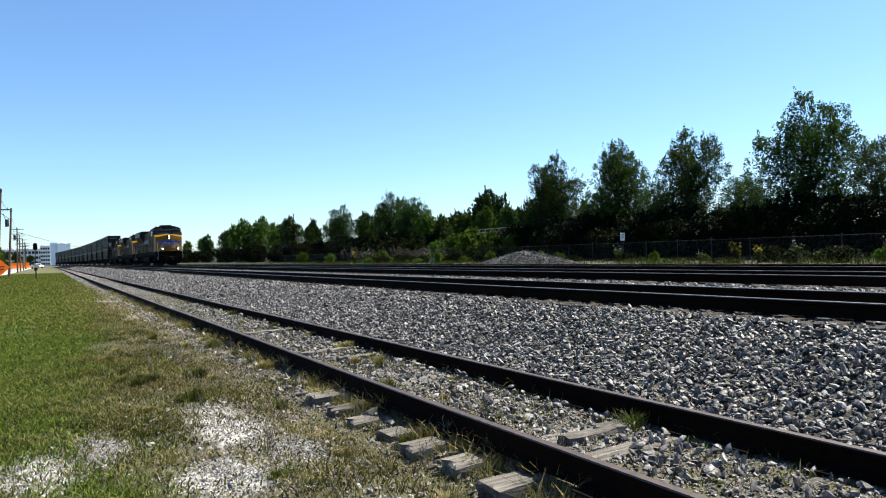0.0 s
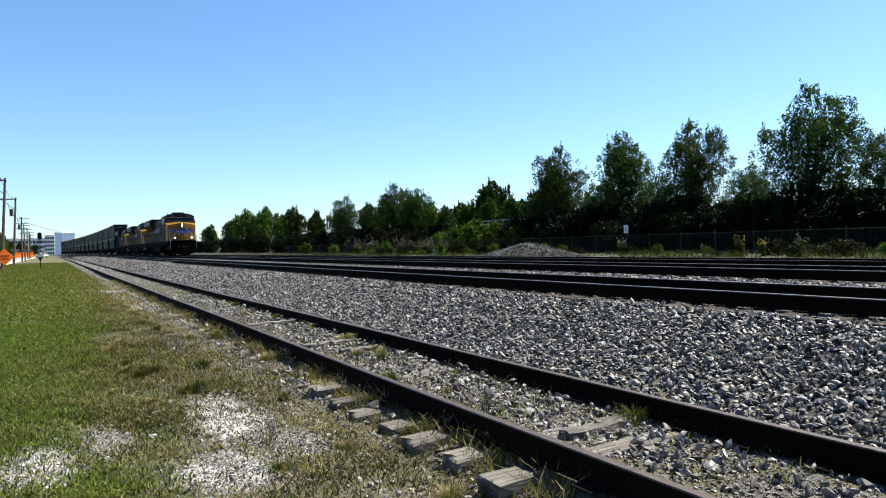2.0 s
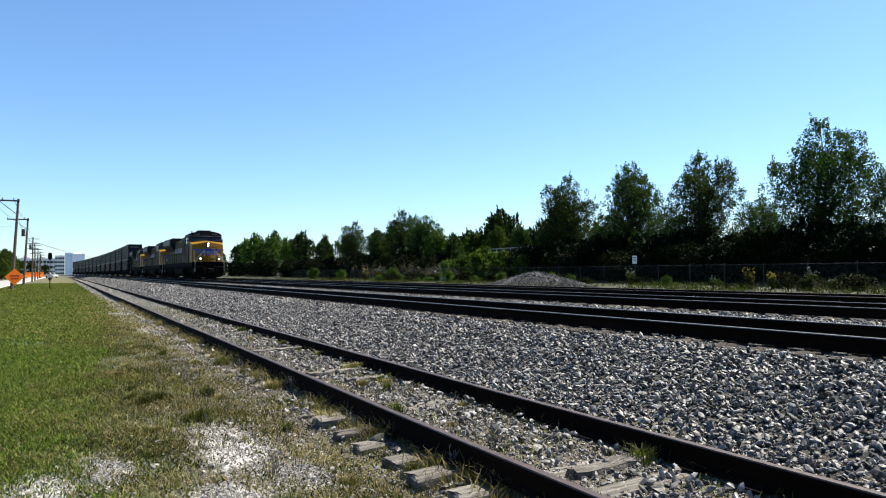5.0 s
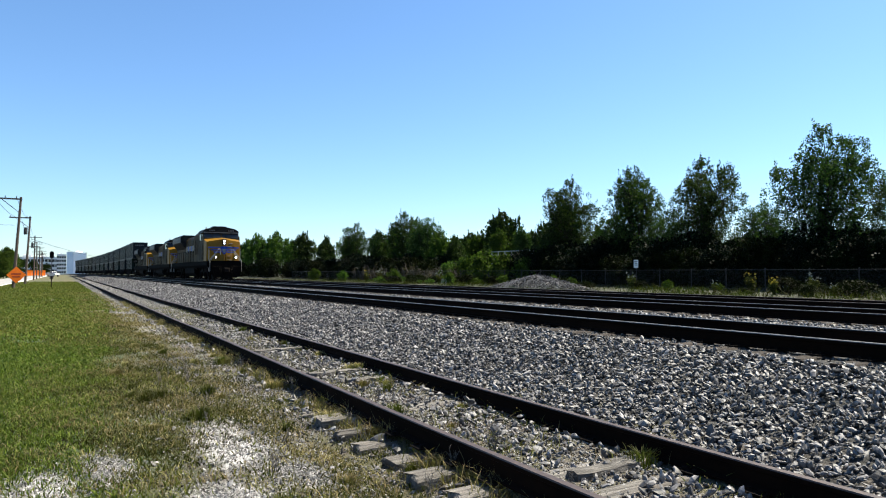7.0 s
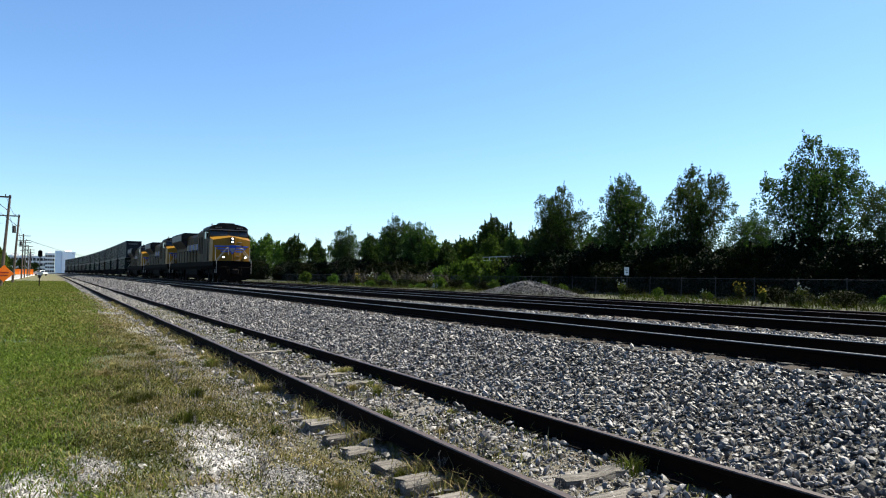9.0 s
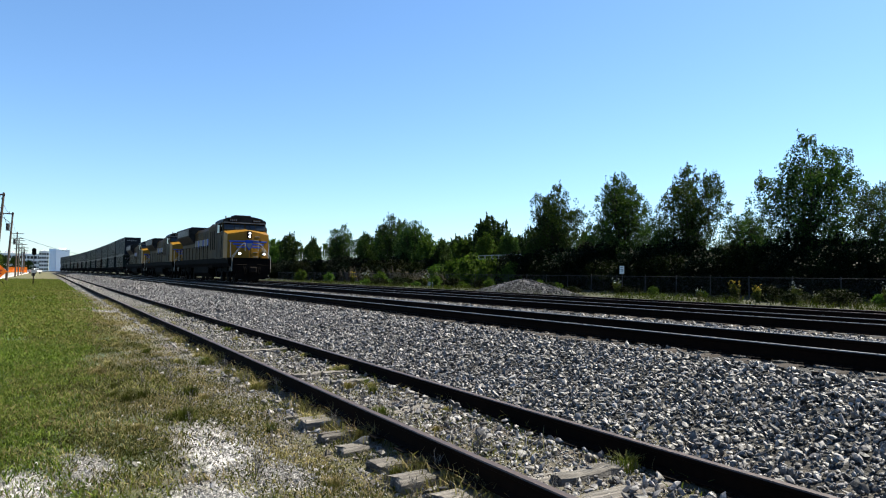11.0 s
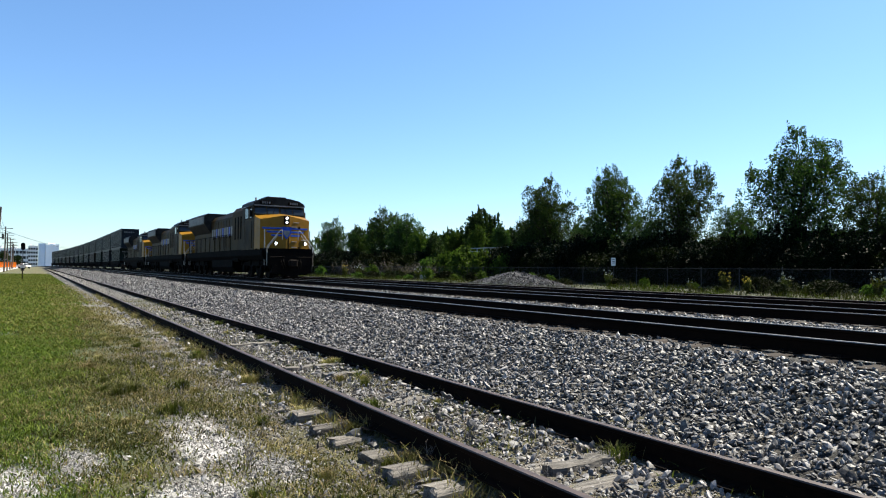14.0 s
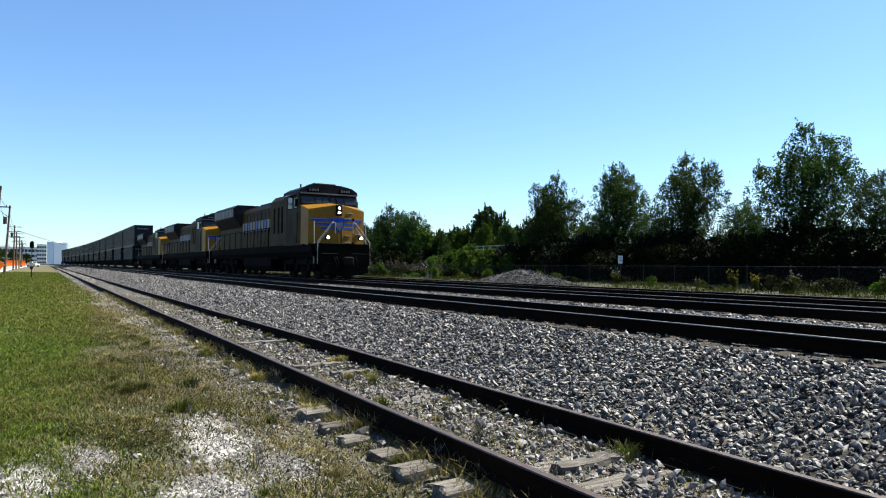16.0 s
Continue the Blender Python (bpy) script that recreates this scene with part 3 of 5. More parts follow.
    for s in (-1, 1):
        for x0, x1 in ((0.06, 0.74), (0.8, 1.46)):
            bm = bmesh.new()
            a, c = min(s * x0, s * x1), max(s * x0, s * x1)
            vs = [bm.verts.new(p) for p in ((a, 3.01, 3.72), (c, 3.01, 3.72), (c, 3.24, 4.2), (a, 3.24, 4.2), (a, 2.97, 3.74), (c, 2.97, 3.74), (c, 3.2, 4.22), (a, 3.2, 4.22))]
            for q in ((4, 5, 6, 7), (0, 1, 5, 4), (2, 3, 7, 6), (1, 2, 6, 5), (0, 4, 7, 3)):
                bm.faces.new([vs[i] for i in q])
            bmesh.ops.recalc_face_normals(bm, faces=bm.faces)
            part("windscreen", bm, GLASS, lo, "dark sloping windscreen")
        bm = bmesh.new()
        tube(bm, [(s * 0.42, 2.95, 3.76), (s * 0.3, 3.1, 4.08)], 0.014, 5)
        part("wiper", bm, BLACK, lo)
        bm = bmesh.new()
        box(bm, min(s * 0.5, s * 1.16), max(s * 0.5, s * 1.16), 3.0, 3.14, 4.3, 4.5, 0.02)
        nb = part("number_board", bm, BLACK, lo)
        for k in range(4):
            bm = bmesh.new()
            xx = s * 0.83 - 0.2 + 0.133 * k
            box(bm, xx - 0.04, xx + 0.04, 2.985, 2.999, 4.34, 4.46)
            part("number_bar", bm, SILVER, nb, "pale bar on the number board")
        for y0, y1 in ((3.42, 3.86), (4.2, 4.85)):
            bm = bmesh.new()
            box(bm, min(s * 1.515, s * 1.535), max(s * 1.515, s * 1.535), y0, y1, 3.52, 4.12)
            win = part("cab_window", bm, GLASS, lo, "dark cab side window")
            for z in (3.48, 4.12):
                bm = bmesh.new()
                box(bm, min(s * 1.517, s * 1.55), max(s * 1.517, s * 1.55), y0 - 0.04, y1 + 0.04, z, z + 0.04)
                part("window_frame", bm, BLACK, win)
        bm = bmesh.new()
        prism(bm, [(s * 1.515, 4.2), (s * 1.8, 4.1), (s * 1.8, 4.13), (s * 1.515, 4.24)], 4.1, 4.98)
        part("awning", bm, SILVER, lo, "pale window awning")
        bm = bmesh.new()
        tube(bm, [(s * 1.57, 3.3, 1.75), (s * 1.57, 3.3, 3.3)], 0.02)
        part("grab_iron", bm, BLACK, lo)
        bm = bmesh.new()
        box(bm, min(s * 1.515, s * 1.53), max(s * 1.515, s * 1.53), 5.05, cab_back - 0.05, 1.8, 4.0)
        part("cab_door", bm, SOOTY_SHADED, lo)
        bm = bmesh.new()
        box(bm, min(s * 1.56, s * 1.66), max(s * 1.56, s * 1.66), 3.3, 3.42, 3.55, 3.95, 0.01)
        part("mirror", bm, BLACK, lo)
    # equipment cabinet, full width
    cb = cab_back + (2.6 if big else 1.2)
    bm = bmesh.new()
    prism(bm, [(-1.46, 1.70), (1.46, 1.70), (1.46, 4.1), (1.2, 4.38), (-1.2, 4.38), (-1.46, 4.1)], cab_back, cb)
    part("equipment_cabinet", bm, SOOTY_SHADED, lo, "sooty yellow equipment cabinet, shade put into its colour")
    for s in (-1, 1):
        for y in (cab_back + 0.35, cab_back + 0.95, cab_back + 1.7)[:3 if big else 1]:
            bm = bmesh.new()
            box(bm, min(s * 1.463, s * 1.475), max(s * 1.463, s * 1.475), y, y + 0.26, 2.35, 3.75, 0.004)
            part("vent_louvre", bm, BLACK, lo)
    # long hood with doors
    hood_end = L - 1.0
    rad = hood_end - (6.0 if big else 3.6)
    bm = bmesh.new()
    prism(bm, [(-0.98, 1.70), (0.98, 1.70), (0.98, 4.0), (0.72, 4.3), (-0.72, 4.3), (-0.98, 4.0)], cb, hood_end)
    part("hood", bm, SOOTY_SHADED, lo, "dirty yellow long hood, shade put into its colour")
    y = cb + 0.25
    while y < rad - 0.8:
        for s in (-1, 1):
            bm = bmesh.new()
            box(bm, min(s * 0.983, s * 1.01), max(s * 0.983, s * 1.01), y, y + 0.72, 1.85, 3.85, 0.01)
            dr = part("hood_door", bm, SOOTY_SHADED, lo)
            bm = bmesh.new()
            box(bm, min(s * 1.01, s * 1.04), max(s * 1.01, s * 1.04), y + 0.6, y + 0.66, 2.6, 2.85)
            part("door_latch", bm, STEEL_DARK, dr)
        y += 0.8
    # pale lettering and flag as plain bars
    y = cb + 0.5
    k = 0
    while y < rad - 0.6:
        for s in (-1, 1):
            bm = bmesh.new()
            box(bm, min(s * 1.012, s * 1.018), max(s * 1.012, s * 1.018), y, y + 0.42, 2.75, 3.35)
            part("lettering_bar", bm, (BLUE, SILVER, SILVER)[k % 3] if big else SILVER, lo, "faded lettering bar")
        y += 0.62
        k += 1
    # roof: stack, fans, brake box, horn
    bm = bmesh.new()
    box(bm, -0.7, 0.7, cb + 0.2, cb + 1.9, 4.28, 4.5, 0.06)
    part("brake_box", bm, GREY_PAINT, lo)
    bm = bmesh.new()
    cyl(bm, (0, cb + 2.6, 4.25), (0, cb + 2.6, 4.62), 0.35, 0.3, 12)
    part("exhaust_stack", bm, BLACK, lo)
    bm = bmesh.new()
    box(bm, -0.5, 0.5, cb + 3.2, min(rad - 0.05, cb + 5.6), 4.28, 4.46, 0.05)
    part("roof_hatch", bm, GREY_PAINT, lo)
    bm = bmesh.new()
    for dx in (-0.2, 0, 0.2):
        cyl(bm, (dx, 5.5, 4.74), (dx, 5.05, 4.8), 0.03, 0.09, 8)
    part("horn", bm, STEEL_DARK, lo)
    # flared radiator housing
    bm = bmesh.new()
    prism(bm, [(-0.99, 3.15), (-1.5, 3.8), (-1.5, 4.45), (-1.25, 4.62), (1.25, 4.62), (1.5, 4.45), (1.5, 3.8), (0.99, 3.15)], rad, hood_end)
    part("radiator_housing", bm, GREY_PAINT, lo, "flared grey radiator housing")
    for s in (-1, 1):
        bm = bmesh.new()
        k = 0
        while rad + 0.25 + 0.42 * k < hood_end - 0.4:
            yy = rad + 0.2 + 0.42 * k
            box(bm, min(s * 1.502, s * 1.53), max(s * 1.502, s * 1.53), yy, yy + 0.3, 3.86, 4.38)
            k += 1
        # The pale colour stands for sky reflected in the grille.
        part("radiator_grille", bm, SILVER, lo, "radiator grille, sky reflection in its pale colour")
    # fuel tank, reservoirs
    bm = bmesh.new()
    a, c = (8.2, 14.0) if big else (6.6, 10.0)
    prism(bm, [(-1.1, 0.3), (1.1, 0.3), (1.42, 0.62), (1.42, 1.1), (-1.42, 1.1), (-1.42, 0.62)], a, c)
    part("fuel_tank", bm, BLACK, lo)
    for s in (-1, 1):
        bm = bmesh.new()
        cyl(bm, (s * 1.25, a - 1.4, 1.12), (s * 1.25, a - 0.1, 1.12), 0.17, seg=12)
        part("air_tank", bm, BLACK, lo)
    # walkway handrails
    for s in (-1, 1):
        bm = bmesh.new()
        y = cb + 0.2
        tube(bm, [(s * 1.5, y, 2.72), (s * 1.5, L - 0.7, 2.72)], 0.022)
        while y < L - 0.7:
            tube(bm, [(s * 1.5, y, 1.7), (s * 1.5, y, 2.72)], 0.022)
            y += 1.5
        part("side_handrail", bm, BLACK, lo)
    truck(lo, 4.3, axles)
    truck(lo, L - 4.3, axles)
    return lo


def container(length, height, paint, label):
    """A corrugated box container, its base at z = 0 and its front end at y = 0."""
    co = thing("shipping_container", label, "container", group="containers on the train")
    w = 1.22
    bm = bmesh.new()
    box(bm, -w + 0.03, w - 0.03, 0.04, length - 0.04, 0.12, height - 0.06)
    y = 0.3
    while y < length - 0.35:
        for s in (-1, 1):
            prism(bm, [(s * (w - 0.03), y), (s * (w - 0.005), y + 0.04), (s * (w - 0.005), y + 0.18), (s * (w - 0.03), y + 0.22)], 0.2, height - 0.16, "z")
        y += 0.36
    part("box_shell", bm, paint, co)
    bm = bmesh.new()
    for s in (-1, 1):
        for z0, z1 in ((0, 0.16), (height - 0.12, height)):
            box(bm, min(s * (w - 0.08), s * w), max(s * (w - 0.08), s * w), 0, length, z0, z1)
        for yy in (0, length - 0.16):
            box(bm, min(s * (w - 0.14), s * (w + 0.004)), max(s * (w - 0.14), s * (w + 0.004)), yy, yy + 0.16, 0.004, height - 0.004)
    for z0, z1 in ((0.004, 0.14), (height - 0.1, height - 0.004)):
        for yy in (0, length - 0.12):
            box(bm, -w, w, yy, yy + 0.12, z0, z1)
    part("corner_frame", bm, paint, co)
    bm = bmesh.new()
    for x in (-0.75, -0.35, 0.35, 0.75):
        tube(bm, [(x, -0.01, 0.15), (x, -0.01, height - 0.12)], 0.022)
    part("door_bars", bm, GREY_PAINT, co)
    bm = bmesh.new()
    for k in range(5):
        box(bm, -0.85 + 0.3 * k, -0.65 + 0.3 * k, 0.015, 0.036, height - 0.62, height - 0.42)
    part("marking_bars", bm, SILVER, co, "pale marking bars")
    return co


def well_car(length):
    wc = thing("well_car", "low dark well car carrying stacked containers", "railway wagon", group="well cars of the train")
    bm = bmesh.new()
    for s in (-1, 1):
        prism(bm, [(1.6, 1.0), (2.3, 0.35), (length - 2.3, 0.35), (length - 1.6, 1.0), (length - 0.6, 1.05), (length - 0.6, 1.35), (0.6, 1.35), (0.6, 1.05)], s * 1.27, s * 1.36, "x")
    box(bm, -1.27, 1.27, 0.6, 1.3, 1.05, 1.3)
    box(bm, -1.27, 1.27, length - 1.3, length - 0.6, 1.05, 1.3)
    box(bm, -1.26, 1.26, 2.3, length - 2.3, 0.35, 0.42)
    part("well_body", bm, BLACK, wc)
    for s in (-1, 1):
        y = 2.2
        while y < length - 2:
            bm = bmesh.new()
            box(bm, min(s * 1.362, s * 1.42), max(s * 1.362, s * 1.42), y, y + 0.1, 0.4, 1.3)
            part("side_post", bm, BLACK, wc)
            y += 1.6
    for y in (0.9, length - 0.9):
        for s in (-1, 1):
            bm = bmesh.new()
            prism(bm, [(y - 1.0, 0.4), (y - 0.4, 0.85), (y + 0.4, 0.85), (y + 1.0, 0.4), (y + 0.7, 0.3), (y - 0.7, 0.3)], s * 0.95, s * 1.1, "x")
            part("truck_frame", bm, BLACK, wc)
        for d in (-0.8, 0.8):
            bm = bmesh.new()
            for s in (-1, 1):
                cyl(bm, (s * 0.70, y + d, 0.45), (s * 0.83, y + d, 0.45), 0.45, seg=18)
            cyl(bm, (-0.7, y + d, 0.45), (0.7, y + d, 0.45), 0.08, seg=8)
            part("wheelset", bm, STEEL_DARK, wc)
    return wc


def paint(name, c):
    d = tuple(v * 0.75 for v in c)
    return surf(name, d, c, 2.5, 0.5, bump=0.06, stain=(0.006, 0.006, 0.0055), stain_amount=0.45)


def train():
    """Three locomotives and a string of well cars with stacked containers, placed by the distance behind the leading headlight."""
    lead = locomotive(23.4, 3, "leading ochre yellow diesel locomotive with lit headlights and grey roof")
    MOVERS.append((lead, -1.75, 0))
    for k in (1, 2):
        trailing = locomotive(23.4, 3, "trailing dirty yellow diesel locomotive with grey roof")
        MOVERS.append((trailing, -1.75 + 23.6 * k, 0))
    # Container paints carry the shade of the train's near side.
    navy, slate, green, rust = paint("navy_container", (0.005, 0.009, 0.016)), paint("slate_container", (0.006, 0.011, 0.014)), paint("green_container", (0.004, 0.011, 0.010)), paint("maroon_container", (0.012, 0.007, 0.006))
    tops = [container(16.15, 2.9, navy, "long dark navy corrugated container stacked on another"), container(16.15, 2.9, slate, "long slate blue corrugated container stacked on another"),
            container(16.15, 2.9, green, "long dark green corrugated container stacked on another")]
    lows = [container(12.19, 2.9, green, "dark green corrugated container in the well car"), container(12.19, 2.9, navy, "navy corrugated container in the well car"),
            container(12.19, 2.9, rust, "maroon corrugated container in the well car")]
    car = well_car(17.3)
    used = set()
    order_t, order_l = [0, 1, 1, 0, 2, 1, 0, 1, 2, 1, 0, 1, 1, 2, 0], [0, 1, 0, 2, 1, 0, 0, 1, 2, 0, 1, 0, 1, 0, 2]
    for i in range(13):
        d = 73.5 + 17.4 * i
        for src, off, z in ((car, 0.0, 0.0), (lows[order_l[i]], 2.55, 0.42), (tops[order_t[i]], 0.55, 3.33)):
            ob = src if src not in used else copy_thing(src, pose(0, 0, 0))
            used.add(src)
            MOVERS.append((ob, d + off, z))


train()
HEAD = [(0, 83.1), (2, 76.7), (4, 70.2), (6, 63.6), (8, 57.0), (10, 50.45), (12, 43.85), (14, 37.1), (15.5, 31.95), (16, 30.25)]


def motions():
    for ob, d, z in MOVERS:
        walk(ob, [(t, pose(MAIN_B + bend(y + d), y + d, RAIL_B + z, 0, 0, math.degrees(math.atan(bend(y + d) - bend(y + d + 1))))) for t, y in HEAD])
    ts, ys = zip(*HEAD)
    times = [0.2 * i for i in range(81)]
    for ob, y0, r in WHEELS:
        walk(ob, [(t, pose(0, y0, r, math.degrees((ys[0] - float(np.interp(t, ts, ys))) / r))) for t in times])


# ---- loose stone ----
def stone_shapes(rng, n, fine):
    """n angular stones of about unit size: twelve-cornered where they lie near, six-cornered further off."""
    if fine:
        g = (1 + 5 ** 0.5) / 2
        base = np.array([(-1, g, 0), (1, g, 0), (-1, -g, 0), (1, -g, 0), (0, -1, g), (0, 1, g), (0, -1, -g), (0, 1, -g), (g, 0, -1), (g, 0, 1), (-g, 0, -1), (-g, 0, 1)]) / 1.9
        tri = np.array(
            [(0, 11, 5), (0, 5, 1), (0, 1, 7), (0, 7, 10), (0, 10, 11), (1, 5, 9), (5, 11, 4), (11, 10, 2), (10, 7, 6), (7, 1, 8), (3, 9, 4), (3, 4, 2), (3, 2, 6), (3, 6, 8), (3, 8, 9), (4, 9, 5), (2, 4, 11), (6, 2, 10), (8, 6, 7), (9, 8, 1)])
    else:
        base = np.array([(1, 0, 0), (0, 1, 0), (-1, 0, 0), (0, -1, 0), (0, 0, 1), (0, 0, -1)], float)
        tri = np.array([(0, 1, 4), (1, 2, 4), (2, 3, 4), (3, 0, 4), (1, 0, 5), (2, 1, 5), (3, 2, 5), (0, 3, 5)])
    shapes = base[None] * rng.uniform(0.6, 1.25, (n, len(base), 1)) * np.stack([rng.uniform(1.0, 1.75, n), rng.uniform(0.7, 1.1, n), rng.uniform(0.38, 0.7, n)], 1)[:, None]
    return shapes, tri


def strew(name, xs, ys, zs, size, material, label, seed, fine=True, category="stones", tilt=0.65, parent=None, kind="stuff"):
    """Stones of the given half-sizes at the given places, joined into one mesh."""
    rng = np.random.default_rng(seed)
    n = len(xs)
    shapes, tri = stone_shapes(rng, 60, fine)
    v = shapes[rng.integers(0, 60, n)] * size[:, None, None]
    a, t, u = rng.uniform(0, 6.283, n), rng.normal(0, tilt, n), rng.normal(0, tilt, n)
    ca, sa, ct, st, cu, su = (f(k)[:, None] for k in (a, t, u) for f in (np.cos, np.sin))
    x, y, z = v[..., 0], v[..., 1], v[..., 2]
    y, z = ct * y - st * z, st * y + ct * z
    x, z = cu * x - su * z, su * x + cu * z
    x, y = ca * x - sa * y, sa * x + ca * y
    v = np.stack([x + xs[:, None], y + ys[:, None], z + zs[:, None]], -1)
    k = v.shape[1]
    faces = (tri[None] + (np.arange(n) * k)[:, None, None]).reshape(-1, 3)
    return numpy_mesh(name, v.reshape(-1, 3), faces, material, parent, label, category, kind)


def clear_of_rails(xs, zs):
    ok = np.ones(len(xs), bool)
    for c in (SIDING, MAIN_A, MAIN_B, MAIN_C):
        for s in (-1, 1):
            ok &= np.abs(xs - c - s * GAUGE / 2) > 0.11
    return ok


CRUMB = surf("soil_crumb", (0.0072, 0.0054, 0.0036), (0.042, 0.03, 0.0192), 40, 0.95, bump=0.2, island=0.6)


def ballast():
    rng = np.random.default_rng(5)

    def field(n, x0, x1, y0, y1, lo, hi, seed, fine, name, label, lift=0.0, material=STONE, loose=False):
        x, y = rng.uniform(x0, x1, n), rng.uniform(y0, y1, n)
        if loose:
            x, y = rng.normal((x0 + x1) / 2, (x1 - x0) * 0.36, n), rng.normal((y0 + y1) / 2, (y1 - y0) * 0.36, n)
        ok = clear_of_rails(x, y)
        x, y = x[ok], y[ok]
        s = np.clip(rng.lognormal(0, 0.28, len(x)) * (lo + hi) / 2, lo * 0.7, hi * 1.5)
        strew(name, x, y, ground_at(x, y) + s * (rng.uniform(-0.7, 1.8, len(x)) if fine and lo > 0.0155 else rng.uniform(-0.1, 0.9, len(x))) + lift, s, material, label, seed, fine)

    label = "angular grey crushed-stone ballast between the tracks"
    field(18500, 4.58, 6.85, 1.0, 11.0, 0.0156, 0.027, 1, True, "ballast", label)
    field(15000, 4.58, 6.85, 11.0, 22.0, 0.0156, 0.029, 2, True, "ballast", label)
    field(22000, 4.58, 6.9, 22.0, 48.0, 0.024, 0.042, 3, False, "ballast", label)
    field(8000, 4.58, 7.1, 48.0, 95.0, 0.045, 0.07, 31, False, "ballast", label)
    field(8000, 4.58, 7.1, 95.0, 220.0, 0.06, 0.10, 32, False, "ballast", label)
    field(30000, 9.1, 11.0, 1.0, 60.0, 0.018, 0.032, 4, False, "ballast", label)
    field(7000, 6.75, 7.3, 1.0, 40.0, 0.014, 0.024, 45, False, "ballast", "dark stained stones about the tie ends", -0.01, HEAP_STONE)
    field(9000, 7.45, 8.75, 1.0, 40.0, 0.02, 0.036, 41, False, "ballast", label, -0.02)
    field(7000, 11.5, 12.9, 1.0, 60.0, 0.025, 0.04, 43, False, "ballast", label, -0.02)
    field(12000, 13.2, 15.4, 1.0, 60.0, 0.03, 0.05, 44, False, "ballast", label)
    field(6000, 17.0, 19.0, 2.0, 60.0, 0.035, 0.055, 42, False, "ballast", label)
    field(9000, 1.7, 2.75, 24.0, 62.0, 0.012, 0.028, 33, False, "stone_chips", "bank of pale limestone chips beside the siding", 0.005, PEBBLE)
    field(6000, 2.2, 4.62, 60.0, 170.0, 0.04, 0.08, 34, False, "ballast", "pale stones about the far siding", 0.0, PEBBLE)
    # scattered stone and limestone chips about the siding
    field(4200, 3.55, 4.62, 1.5, 24.0, 0.016, 0.036, 61, True, "ballast", "grey stones strewn between the siding rails", 0.0)
    field(1900, 3.0, 3.6, 1.5, 30.0, 0.012, 0.03, 6, True, "ballast", "grey stones strewn between the siding rails", 0.0)
    field(20000, 2.95, 4.5, 1.5, 18.0, 0.006, 0.015, 7, False, "stone_chips", "pale limestone chips between the siding rails", 0.004, PEBBLE)
    for k, (cx, cy, rx, ry) in enumerate(CHALK[:5]):
        field(2200, cx - rx, cx + rx, cy - ry, cy + ry, 0.005, 0.012, 80 + k, False, "stone_chips", "pale limestone chips on bare dirt", 0.002, PEBBLE, True)
    field(700, 0.6, 3.0, 3.2, 10.0, 0.008, 0.022, 9, True, "stone_chips", "larger pale stones on bare dirt", 0.0, PEBBLE)
    field(5200, 1.6, 2.95, 3.0, 15.0, 0.006, 0.019, 14, True, "ballast", "small dark stones beside the siding rail", 0.0)
    field(2600, 2.0, 2.95, 3.0, 15.0, 0.006, 0.016, 15, False, "stone_chips", "pale chips beside the siding rail", 0.0, PEBBLE)
    field(600, 2.4, 3.1, 3.2, 40.0, 0.02, 0.05, 10, True, "ballast", "grey stones beside the siding rail")
    field(16000, -0.8, 3.0, 3.4, 13.0, 0.004, 0.010, 12, False, "soil_crumbs", "dark crumbs of soil and dead leaf on bare dirt", 0.0, CRUMB)
    field(9000, 3.0, 4.5, 2.0, 16.0, 0.004, 0.012, 13, False, "soil_crumbs", "dark crumbs of soil between the siding rails", 0.006, CRUMB)
    # coarse ballast further along, beside the siding
    field(16000, 2.2, 4.6, 16.0, 60.0, 0.012, 0.03, 11, False, "ballast", "pale stones about the far siding", 0.0, PEBBLE)


ballast()


def rock(x, y, size, material, label, seed):
    rng = np.random.default_rng(seed)
    strew("rock", np.array([x]), np.array([y]), np.array([float(ground_at(np.array(x), np.array(y))) + size * 0.35]), np.array([size]), material, label, seed, True, "rock", 0.2, None, "thing")


rock(4.54, 5.01, 0.10, STONE, "large dark angular rock beside the siding rail", 3)
rock(4.91, 4.68, 0.07, PEBBLE, "flat pale rock beside the siding rail", 4)
def broken_tie(x, y, length, turn):
    """A split, weathered length of tie lying in the stones."""
    rnd = random.Random(5)
    bm = bmesh.new()
    rows = []
    for i in range(9):
        u = i / 8 - 0.5
        half = 0.10 * (0.55 + 0.45 * math.cos(u * 2.2) + rnd.uniform(-0.12, 0.1))
        up = 0.055 + rnd.uniform(-0.012, 0.012)
        rows.append([bm.verts.new((length * u, s * half + rnd.uniform(-0.008, 0.008), z)) for s, z in ((-1, -0.05), (-0.9, up - 0.015), (-0.3, up), (0.3, up - 0.01), (0.9, up - 0.02), (1, -0.05))])
    for a, b in zip(rows, rows[1:]):
        for k in range(5):
            bm.faces.new((a[k], b[k], b[k + 1], a[k + 1]))
    bm.faces.new(rows[0])
    bm.faces.new(rows[-1][::-1])
    bmesh.ops.recalc_face_normals(bm, faces=bm.faces)
    ob = tagged(part("broken_tie", bm, TIE_GREY), "split weathered grey tie lying between the rails", "railway tie", "broken ties")
    ob.matrix_basis = pose(x, y, float(ground_at(np.array(x), np.array(y))) + 0.015, 2, -1, turn)


broken_tie(4.02, 4.12, 1.05, 2)
broken_tie(4.0, 9.3, 0.7, -4)
broken_tie(3.8, 10.2, 0.9, 3)
broken_tie(3.75, 13.5, 1.1, 1)
rock(4.2, 4.4, 0.06, STONE, "grey angular rock between the rails", 8)


